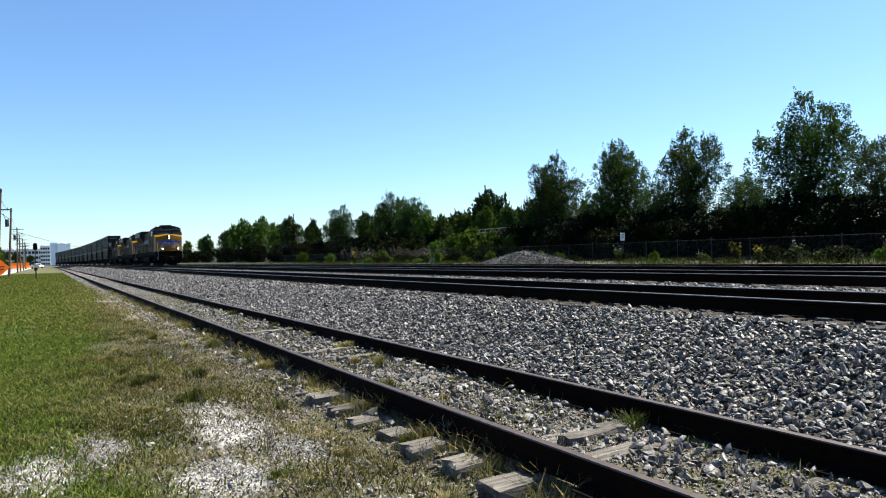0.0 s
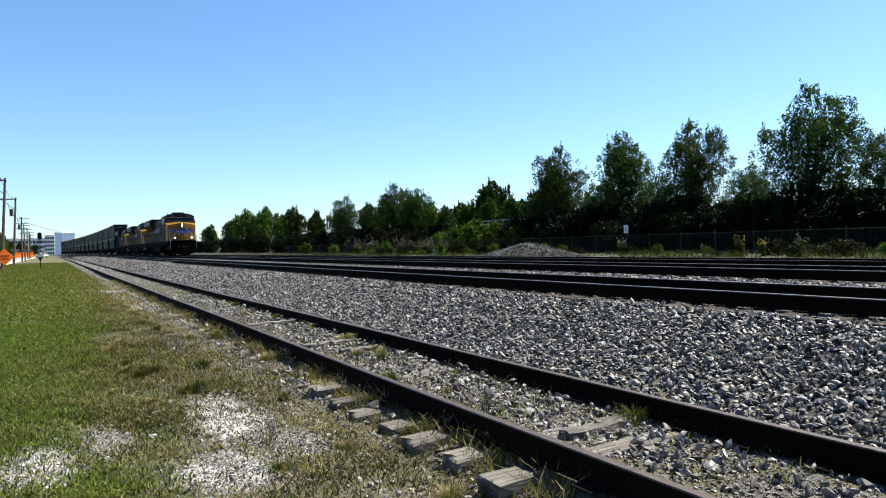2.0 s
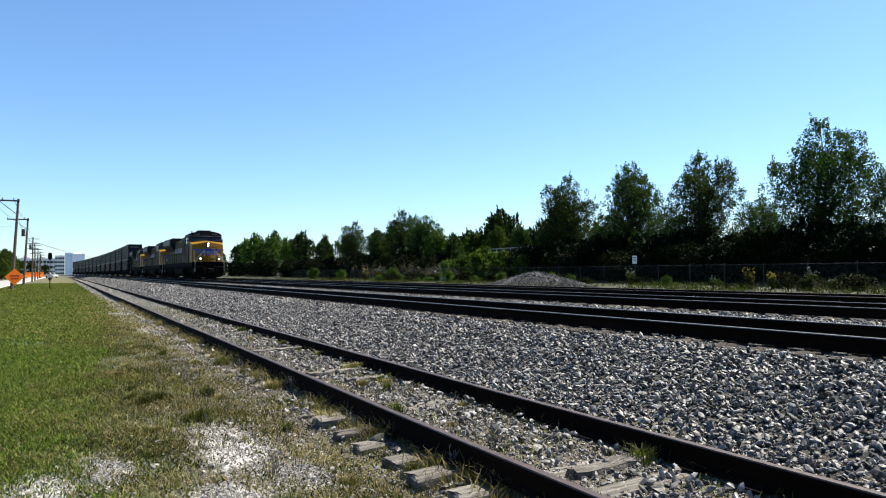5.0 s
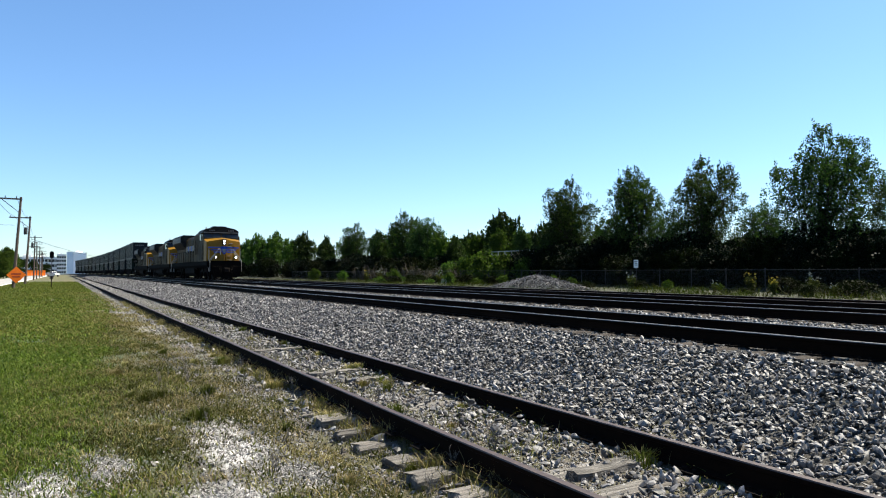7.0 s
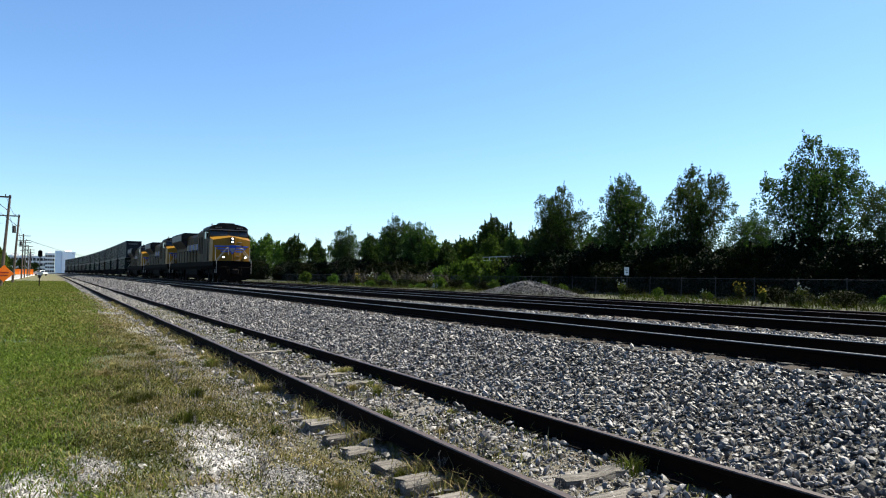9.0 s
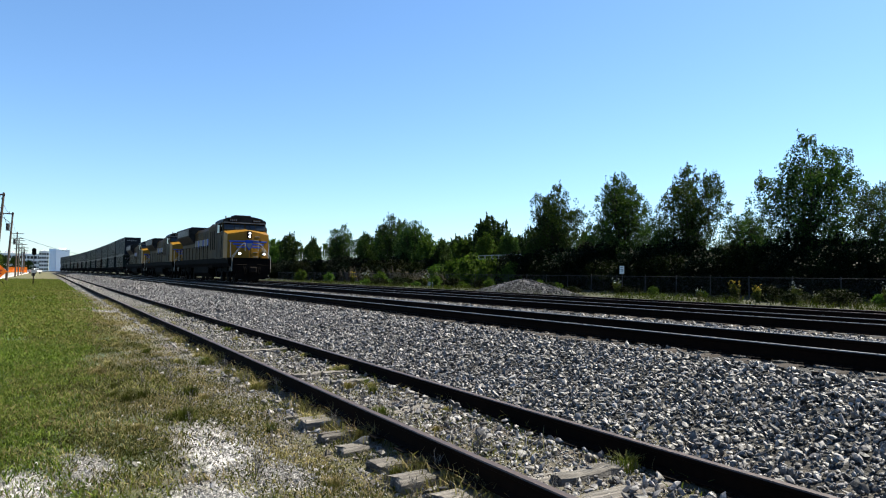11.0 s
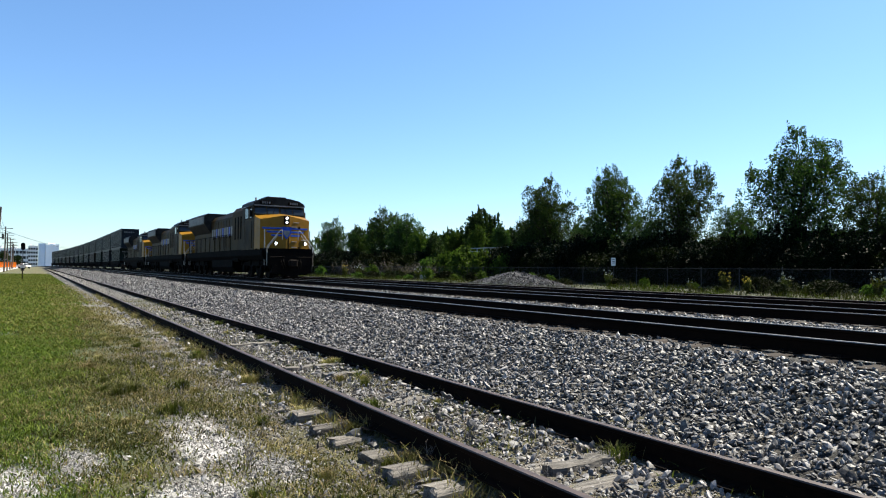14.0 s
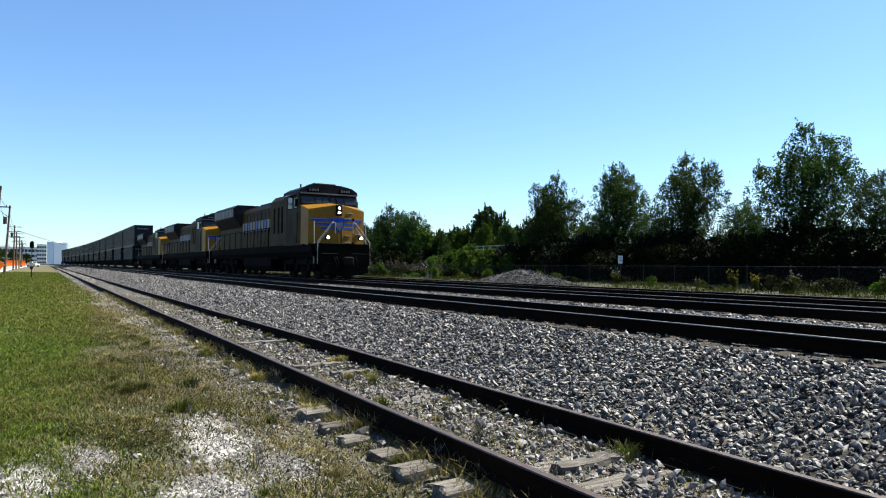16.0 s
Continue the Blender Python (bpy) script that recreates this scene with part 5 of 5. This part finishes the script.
# ---- dead brush ----
DEAD_WOOD = surf("grey_dead_wood", (0.03, 0.026, 0.022), (0.11, 0.098, 0.085), 9, 0.9, bump=0.3, island=0.5)
DEAD_LEAF = leafy("withered_leaf", (0.02, 0.016, 0.010), (0.085, 0.07, 0.045), 0.2)


def brush_pile(seed, x, y, length, h):
    """A tangle of arching dead branches with withered leaves."""
    rng, rnd = np.random.default_rng(seed), random.Random(seed)
    pile = thing("brush_pile", "grey tangle of dead arching branches by the fence", "brush pile", pose(x, y, float(ground_at(np.array(x), np.array(y))) - 0.05), "brush piles along the fence")
    cents = []
    for k in range(46):
        at = rnd.uniform(-0.5, 0.5)
        root = Vector((rnd.uniform(-0.8, 0.8), at * length, 0))
        tip = root + Vector((rnd.uniform(-1.2, 0.6), rnd.uniform(-2.2, 2.2), h * (1 - 1.6 * at * at) * rnd.uniform(0.35, 1.0)))
        peak = root.lerp(tip, 0.6) + Vector((0, 0, h * rnd.uniform(0.15, 0.4)))
        bm = bmesh.new()
        limb(bm, root, peak, 0.05, 0.03, rnd, 0.08, 5, 3)
        limb(bm, peak, tip, 0.03, 0.012, rnd, 0.08, 4, 2)
        part("branch", bm, DEAD_WOOD, pile)
        cents += [tuple(root.lerp(tip, f)) for f in (0.35, 0.6, 0.85)]
    v, q = leaf_cloud(np.array(cents), np.full(len(cents), 0.45), 26, 0.06, rng, 0.2)
    numpy_mesh("withered_leaves", v, q, DEAD_LEAF, pile, kind="stuff")


for k, (bx, by, bl, bh) in enumerate(((42.2, 73.5, 9.0, 2.2), (42.6, 84.0, 10.0, 2.8), (42.4, 97.0, 11.0, 2.6))):
    brush_pile(40 + k, bx, by, bl, bh)


# ---- flowering weeds ----
PETAL_Y = surf("yellow_petals", (0.45, 0.33, 0.02), (0.62, 0.48, 0.05), 20, 0.8, bump=0.1)
PETAL_W = surf("white_petals", (0.25, 0.27, 0.22), (0.42, 0.44, 0.38), 20, 0.8, bump=0.1)


def flower(seed, h, petals, label, heads=14):
    rng, rnd = np.random.default_rng(seed), random.Random(seed)
    fl = thing("flowering_weed", label, "plant", group="flowering weeds before the fence")
    bm = bmesh.new()
    tops, cents = [], []
    for k in range(heads):
        a, r = rnd.uniform(0, 6.283), 0.32 * h * rnd.random() ** 0.7
        top = Vector((r * math.cos(a), r * math.sin(a), h * rnd.uniform(0.6, 1.0)))
        tops.append(top)
        limb(bm, (rnd.uniform(-0.08, 0.08), rnd.uniform(-0.08, 0.08), -0.02), top, 0.012, 0.005, rnd, 0.05, 4, 3)
        for f in (0.3, 0.45, 0.6, 0.75):
            cents.append(top * f)
    part("stem", bm, WEED, fl)
    v, q = leaf_cloud(np.array(cents), np.full(len(cents), 0.1), 9, 0.06, rng, 0.2)
    numpy_mesh("leaves", v, q, WEED, fl)
    v, q = leaf_cloud(np.array(tops), np.full(len(tops), 0.06), 8, 0.024, rng, 0.2)
    numpy_mesh("blossom", v, q, petals, fl)
    return fl


def flowers():
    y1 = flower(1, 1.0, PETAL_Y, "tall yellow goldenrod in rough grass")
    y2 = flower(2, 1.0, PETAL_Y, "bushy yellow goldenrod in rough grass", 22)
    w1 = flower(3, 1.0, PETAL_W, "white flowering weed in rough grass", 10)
    seen = set()
    rnd = random.Random(3)
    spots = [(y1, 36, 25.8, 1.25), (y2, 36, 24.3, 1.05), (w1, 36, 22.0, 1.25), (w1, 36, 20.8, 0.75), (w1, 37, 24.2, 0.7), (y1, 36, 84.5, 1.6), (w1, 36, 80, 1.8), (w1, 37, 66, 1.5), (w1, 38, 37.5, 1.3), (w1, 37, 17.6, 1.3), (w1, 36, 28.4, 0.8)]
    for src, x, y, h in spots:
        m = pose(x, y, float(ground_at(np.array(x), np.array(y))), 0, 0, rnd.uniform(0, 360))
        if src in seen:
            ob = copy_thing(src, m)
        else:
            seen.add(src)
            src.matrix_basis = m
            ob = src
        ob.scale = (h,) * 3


flowers()


def dry_stalk(seed, h):
    rnd = random.Random(seed)
    st = thing("dry_stalk", "brittle dry weed stalk on the siding", "weed", group="dry weed stalks")
    for k in range(4):
        top = Vector((rnd.uniform(-0.06, 0.06), rnd.uniform(-0.06, 0.06), h * rnd.uniform(0.6, 1.0)))
        bm = bmesh.new()
        cyl(bm, (rnd.uniform(-0.02, 0.02), rnd.uniform(-0.02, 0.02), -0.01), top, 0.004, 0.002, 5)
        stem = part("stem", bm, TIE_GREY, st)
        for j in range(3):
            b = top * rnd.uniform(0.4, 0.95)
            bm = bmesh.new()
            cyl(bm, b, b + Vector((rnd.uniform(-0.05, 0.05), rnd.uniform(-0.05, 0.05), 0.04)), 0.0025, 0.0015, 4)
            part("twig", bm, TIE_GREY, stem)
    return st


def stalks():
    rnd = random.Random(17)
    src = [dry_stalk(k, 0.24) for k in range(3)]
    for i in range(34):
        x = rnd.choice((rnd.uniform(2.55, 2.85), rnd.uniform(3.05, 3.5), rnd.uniform(1.2, 2.5)))
        y = rnd.uniform(3.6, 12)
        m = pose(x, y, float(ground_at(np.array(x), np.array(y))), 0, 0, rnd.uniform(0, 360))
        if i < 3:
            src[i].matrix_basis = m
        else:
            copy_thing(src[i % 3], m).scale = (rnd.uniform(0.5, 1.1),) * 3


stalks()


# ---- fence, sign, railing ----
GALV = surf("galvanised_steel", (0.0224, 0.0224, 0.0224), (0.0488, 0.0488, 0.0488), 8, 0.6, 0.0, 0.1)


def chain_link():
    """Woven wire: thin diagonal strands with open gaps."""
    m, nt, b = blank("chain_link_wire", 0.5, 0.6)
    b.inputs["Base Color"].default_value = (0.035, 0.036, 0.036, 1)
    co = coords(nt)
    sep = nt.nodes.new("ShaderNodeSeparateXYZ")
    links(nt, co, sep.inputs[0])
    s = maths(nt, "ADD", sep.outputs["Y"], sep.outputs["Z"])
    d = maths(nt, "SUBTRACT", sep.outputs["Y"], sep.outputs["Z"])
    wire = None
    for v in (s, d):
        f = maths(nt, "FRACT", maths(nt, "MULTIPLY", v, 12.0))
        on = maths(nt, "LESS_THAN", f, 0.055)
        wire = on if wire is None else maths(nt, "MAXIMUM", wire, on)
    b.inputs["Alpha"].default_value = 1.0
    links(nt, wire, b.inputs["Alpha"])
    return m


CHAIN = chain_link()


def fence():
    x, top, foot, pitch = 41.0, 1.78, 0.25, 3.05
    fe = thing("chain_link_fence", "grey chain-link fence along the thicket", "fence", kind="structure")
    bm = bmesh.new()
    cyl(bm, (0, 0, -0.2), (0, 0, top - foot + 0.05), 0.035, seg=8)
    cyl(bm, (0, 0, top - foot + 0.05), (0, 0, top - foot + 0.1), 0.045, 0.02, 8)
    first = part("post", bm, GALV, fe)
    n = 42
    for i in range(n):
        p = first if i == 0 else new("post", first.data)
        p.parent = fe
        p.matrix_basis = pose(x, 10 + pitch * i, foot + 0.02, random.uniform(-1, 1), random.uniform(-1, 1), 0)
    bm = bmesh.new()
    cyl(bm, (x, 10, top), (x, 10 + pitch * (n - 1), top), 0.018, seg=6)
    part("top_rail", bm, GALV, fe)
    bm = bmesh.new()
    for i in range(n - 1):
        y0, y1 = 10 + pitch * i + 0.04, 10 + pitch * (i + 1) - 0.04
        bm.faces.new([bm.verts.new(p) for p in ((x, y0, foot), (x, y1, foot), (x + 0.02, y1, top), (x + 0.02, y0, top))])
    part("wire_mesh", bm, CHAIN, fe)


fence()


def notice_board():
    sg = thing("notice_sign", "small white metal notice on a post by the fence", "sign", pose(40.4, 39.3, 0.25, 0, 0, 0))
    bm = bmesh.new()
    cyl(bm, (0, 0, -0.2), (0, 0, 2.35), 0.03, seg=8)
    part("post", bm, GALV, sg)
    bm = bmesh.new()
    box(bm, -0.06, -0.035, -0.24, 0.24, 1.72, 2.36, 0.006)
    pn = part("panel", bm, surf("white_enamel", (0.62, 0.62, 0.6), (0.78, 0.78, 0.76), 5, 0.5, bump=0.03), sg)
    for k in range(3):
        bm = bmesh.new()
        box(bm, -0.066, -0.061, -0.17, 0.17 - 0.05 * k, 2.2 - 0.14 * k, 2.25 - 0.14 * k)
        part("text_bar", bm, STEEL_DARK, pn)


notice_board()


def bank_railing():
    """A pale guard railing on the bank among the trees."""
    ra = thing("guard_railing", "pale grey steel railing on a grassy bank", "railing")
    pale = surf("pale_steel", (0.38, 0.40, 0.40), (0.55, 0.57, 0.56), 6, 0.5, 0.2, 0.05)
    ys = [80.5 + 1.9 * i for i in range(7)]
    zs = [float(ground_at(np.array(61.5), np.array(y))) for y in ys]
    for y, z in zip(ys, zs):
        bm = bmesh.new()
        box(bm, 61.46, 61.54, y - 0.04, y + 0.04, z - 0.2, 5.0)
        part("post", bm, pale, ra)
    for h in (3.9, 4.45, 5.0):
        bm = bmesh.new()
        box(bm, 61.42, 61.46, ys[0], ys[-1], h - 0.09, h + 0.03)
        part("rail", bm, pale, ra)


bank_railing()


def path_block():
    # A raised pale block put in for the path near the fence.
    wl = thing("concrete_barrier", "low pale block put in for a strip of pale path", "barrier")
    bm = bmesh.new()
    prism(bm, [(-0.3, 0), (0.3, 0), (0.12, 0.35), (0.1, 0.6), (-0.1, 0.6), (-0.12, 0.35)], -1.3, 1.3, "y")
    part("path_slab", bm, surf("pale_concrete", (0.3, 0.29, 0.26), (0.46, 0.44, 0.4), 6, 0.9, bump=0.3), wl)
    wl.matrix_basis = pose(39.5, 70.5, 0.22, 0, 0, 28)


path_block()

# ---- roadside beyond the lawn ----
ROAD = surf("worn_asphalt", (0.20, 0.195, 0.19), (0.30, 0.29, 0.28), 9, 0.9, bump=0.2, stain=(0.12, 0.12, 0.12))
CONCRETE = surf("kerb_concrete", (0.40, 0.39, 0.36), (0.56, 0.54, 0.5), 9, 0.9, bump=0.2)
bm = bmesh.new()
box(bm, -13.5, -6.6, -60, 480, -0.3, 0.035)
tagged(part("road", bm, ROAD), "pale worn asphalt road beside the lawn", "road", "", "structure")
bm = bmesh.new()
box(bm, -6.6, -6.35, -60, 480, -0.3, 0.15, 0.02)
tagged(part("kerb", bm, CONCRETE), "pale concrete kerb between road and lawn", "kerb", "", "structure")

POLE_WOOD = surf("pole_wood", (0.045, 0.035, 0.028), (0.12, 0.095, 0.075), 4, 0.9, bump=0.4, stretch=(5, 5, 0.4))
ORANGE = surf("orange_plastic", (0.9, 0.17, 0.006), (1.0, 0.24, 0.012), 5, 0.5, bump=0.05)
POLES = [(-4.6, 83, 9.6, 0.55), (-4.75, 111, 9.6, 0.5), (-5.6, 168, 9.6, 0.1), (-5.9, 196, 9.2, -0.1), (-6.3, 232, 9.4, 0.0), (-6.6, 262, 9.2, 0.1), (-7.2, 300, 9.4, 0.0)]
WIRE = surf("black_cable", (0.015, 0.015, 0.015), (0.03, 0.03, 0.03), 8, 0.6, bump=0.0)


def utility_pole(x, y, h, lean, arms):
    po = thing("utility_pole", "leaning dark wooden utility pole with a long crossarm" if arms == 1 else "dark wooden utility pole with several crossarms", "utility pole", pose(x, y, 0), "utility poles along the road")
    bm = bmesh.new()
    cyl(bm, (0, 0, -0.4), (lean, 0, h), 0.17, 0.11, 10)
    part("pole", bm, POLE_WOOD, po)
    at = lambda z: lean * z / h
    if arms == 1:
        bm = bmesh.new()
        box(bm, at(h) - 2.5, at(h) + 0.12, -0.17, -0.05, h - 0.32, h - 0.16)
        part("crossarm", bm, POLE_WOOD, po)
        bm = bmesh.new()
        tube(bm, [(at(h) - 1.7, -0.11, h - 0.3), (at(h - 1.6), -0.11, h - 1.7)], 0.035)
        part("brace", bm, POLE_WOOD, po)
        for dx in (-2.4, -1.4, -0.4):
            bm = bmesh.new()
            cyl(bm, (at(h) + dx, -0.11, h - 0.16), (at(h) + dx, -0.11, h + 0.08), 0.05, 0.03, 8)
            part("insulator", bm, GALV, po)
    else:
        for k, w in enumerate((1.3, 1.3, 1.0)[:arms]):
            z = h - 0.4 - 1.0 * k
            bm = bmesh.new()
            box(bm, at(z) - w, at(z) + w, -0.17, -0.06, z - 0.06, z + 0.06)
            part("crossarm", bm, POLE_WOOD, po)
    if y in (111, 168):
        bm = bmesh.new()
        cyl(bm, (at(7.4) - 0.42, -0.1, 7.0), (at(7.4) - 0.42, -0.1, 8.0), 0.24, seg=12)
        part("transformer", bm, GALV, po)
    return po


for i, (px, py, ph, lean) in enumerate(POLES):
    utility_pole(px, py, ph, lean, 1 if i < 2 else 3)


def cable(p, q, sag, r=0.02):
    bm = bmesh.new()
    pts = [Vector(p).lerp(Vector(q), k / 10) - Vector((0, 0, sag * 4 * (k / 10) * (1 - k / 10))) for k in range(11)]
    tube(bm, pts, r, 4)
    return tagged(part("cable", bm, WIRE), "thin black overhead cable between poles", "cable", "overhead cables")


for a, b in zip(POLES, POLES[1:]):
    for dx, z in ((-2.2, 9.3), (-0.3, 9.3), (0.15, 7.0)):
        wide = 1.0 if a[1] < 100 else 0.5
        cable((a[0] + a[3] + dx * wide, a[1], z), (b[0] + b[3] + dx * 0.5, b[1], z), 0.5)
cable((-4.1, 111, 6.4), (22, 330, 8.2), 1.2, 0.03)
cable((-4.6, 83, 6.6), (-13.0, 60, 7.4), 0.6)


def warning_sign():
    sg = thing("road_work_sign", "orange diamond road-work sign on a folding stand", "sign", pose(-4.25, 81.5, 0.0, 0, 0, 4))
    bm = bmesh.new()
    r = 0.87
    prism(bm, [(0, 1.38 - r), (r, 1.38), (0, 1.38 + r), (-r, 1.38)], -0.02, 0.02, "y")
    fc = part("panel", bm, ORANGE, sg)
    for k, w in ((0, 0.42), (1, 0.34)):
        bm = bmesh.new()
        box(bm, -w, w, -0.026, -0.021, 1.42 - 0.3 * k, 1.55 - 0.3 * k)
        part("text_bar", bm, RED, fc)
    for dx in (-0.7, 0.7):
        bm = bmesh.new()
        tube(bm, [(0, 0.06, 0.75), (dx, 0.1, 0.02)], 0.025)
        part("stand_leg", bm, STEEL_DARK, sg)
    bm = bmesh.new()
    tube(bm, [(0, 0.05, 0.3), (0, 0.05, 2.1)], 0.025)
    part("stand_mast", bm, STEEL_DARK, sg)


warning_sign()


def safety_fence():
    fe = thing("safety_barrier", "orange plastic safety barrier beside the road", "barrier", pose(-9.2, 300, 0.0))
    for k in range(4):
        bm = bmesh.new()
        prism(bm, [(-0.3, 0.5), (0.3, 0.5), (0.16, 1.4), (0.12, 2.5), (-0.12, 2.5), (-0.16, 1.4)], -2.9 + 1.5 * k, -1.48 + 1.5 * k, "x")
        part("barrier_segment", bm, ORANGE, fe)
    for x in (-2.7, 0, 2.8):
        bm = bmesh.new()
        box(bm, x - 0.05, x + 0.05, -0.05, 0.05, -0.1, 0.6)
        part("barrier_foot", bm, STEEL_DARK, fe)


safety_fence()


def signal_mast():
    sg = thing("railway_signal", "black round-headed railway signal on a mast", "railway signal", pose(-2.75, 200, 0.0))
    bm = bmesh.new()
    cyl(bm, (0, 0, -0.2), (0, 0, 5.6), 0.09, seg=10)
    part("mast", bm, GALV, sg)
    bm = bmesh.new()
    prism(bm, [(0.5 * math.cos(a), 6.2 + (0.5 * math.sin(a) + (0.45 if math.sin(a) > 0 else -0.45))) for a in (2 * math.pi * k / 16 for k in range(16))], -0.04, 0.0, "y")
    bk = part("signal_head", bm, BLACK, sg)
    for z in (5.75, 6.2, 6.65):
        bm = bmesh.new()
        cyl(bm, (0, -0.25, z), (0, -0.04, z), 0.15, 0.13, 12)
        part("hood", bm, BLACK, bk)
    bm = bmesh.new()
    box(bm, -0.4, 0.4, -0.3, 0.3, 0, 1.5, 0.03)
    part("relay_case", bm, GALV, sg)


signal_mast()


def marker_post():
    mk = thing("marker_post", "thin post with a small white plate on the lawn", "marker post", pose(-1.15, 83.8, 0.0))
    bm = bmesh.new()
    cyl(bm, (0, 0, -0.2), (0, 0, 1.5), 0.05, seg=8)
    part("post", bm, STEEL_DARK, mk)
    bm = bmesh.new()
    box(bm, -0.2, 0.2, -0.08, -0.055, 1.25, 1.6, 0.006)
    part("plate", bm, CONCRETE, mk)


marker_post()


def pickup():
    """A white pickup seen end-on, far up the road."""
    pk = thing("pickup_truck", "white pickup truck parked beside the far road", "pickup truck", pose(-3.6, 300, 0.1, 0, 0, 35))
    white = surf("white_car_paint", (0.62, 0.63, 0.64), (0.74, 0.75, 0.76), 3, 0.35, bump=0.02)
    bm = bmesh.new()
    prism(bm, [(-2.6, 0.6), (2.6, 0.6), (2.6, 1.2), (1.2, 1.25), (0.7, 1.95), (-0.7, 1.98), (-0.95, 1.25), (-2.6, 1.2)], -0.95, 0.95, "x")
    body = part("body", bm, white, pk)
    bm = bmesh.new()
    prism(bm, [(-0.8, 1.3), (1.0, 1.3), (0.62, 1.86), (-0.62, 1.88)], -0.962, 0.962, "x")
    part("side_windows", bm, GLASS, body)
    bm = bmesh.new()
    vs = [bm.verts.new(p) for p in ((-0.8, -0.97, 1.32), (0.8, -0.97, 1.32), (0.72, -0.76, 1.9), (-0.72, -0.76, 1.9))]
    bm.faces.new(vs)
    part("rear_window", bm, GLASS, body)
    for sx in (-0.85, 0.85):
        for y in (-1.6, 1.65):
            bm = bmesh.new()
            cyl(bm, (sx - 0.12, y, 0.38), (sx + 0.12, y, 0.38), 0.4, seg=16)
            w = part("wheel", bm, BLACK, pk)
            bm = bmesh.new()
            cyl(bm, (sx - 0.13, y, 0.38), (sx + 0.13, y, 0.38), 0.22, seg=12)
            part("rim", bm, GALV, w)


pickup()


# ---- distant buildings ----
def block(name, label, x0, x1, y, depth, h, wall, floors, bays, glassy, roof_boxes=()):
    bd = thing(name, label, "building", pose((x0 + x1) / 2, y, 0))
    w = (x1 - x0) / 2
    bm = bmesh.new()
    box(bm, -w, w, 0, depth, -0.5, h)
    part("wall", bm, wall, bd)
    bm = bmesh.new()
    for a, b, c, d in ((-w - 0.1, w + 0.1, -0.1, 0.2), (-w - 0.1, w + 0.1, depth - 0.2, depth + 0.1), (-w - 0.1, -w + 0.2, 0.2, depth - 0.2), (w - 0.2, w + 0.1, 0.2, depth - 0.2)):
        box(bm, a, b, c, d, h, h + 0.5)
    part("parapet", bm, wall, bd)
    fh = h / (floors + 0.3)
    for f in range(floors):
        for k in range(bays):
            bw = 2 * w / bays
            bm = bmesh.new()
            box(bm, -w + bw * k + bw * 0.12, -w + bw * (k + 1) - bw * 0.12, -0.06, 0.04, fh * f + fh * 0.45, fh * f + fh * 0.98)
            part("window", bm, glassy, bd)
    for a, b, c, z in roof_boxes:
        bm = bmesh.new()
        box(bm, a, b, 2, c, h, h + z, 0.05)
        part("roof_housing", bm, wall, bd)


OFFICE = surf("beige_cladding", (0.66, 0.66, 0.65), (0.76, 0.75, 0.74), 0.6, 0.8, bump=0.05)
WHITE_WALL = surf("white_cladding", (0.84, 0.85, 0.86), (0.9, 0.9, 0.9), 0.5, 0.7, bump=0.03)
SHADED_WALL = surf("shaded_white_cladding", (0.6, 0.66, 0.74), (0.68, 0.74, 0.82), 0.5, 0.7, bump=0.03)
block("office_building", "five-storey pale office block with dark window bands", -4.6, 1.4, 560, 14, 14.5, OFFICE, 5, 4, GLASS, ((-2, 1, 5, 1.2),))
# The white warehouse's shaded face, as a pale blue block of its own.
block("warehouse", "windowless shaded face of the white warehouse, coloured pale blue", 1.8, 6.2, 600, 30, 17.5, SHADED_WALL, 1, 1, SHADED_WALL)
block("warehouse", "large bright white warehouse", 6.4, 15.5, 600, 40, 17.0, WHITE_WALL, 3, 5, WHITE_WALL, ((-3, 2, 8, 1.6),))
block("factory_building", "long low grey factory with a band of windows", -34, -4, 640, 20, 14.0, OFFICE, 3, 12, GLASS, ((-10, -4, 8, 2.2), (2, 6, 8, 1.6)))


motions()
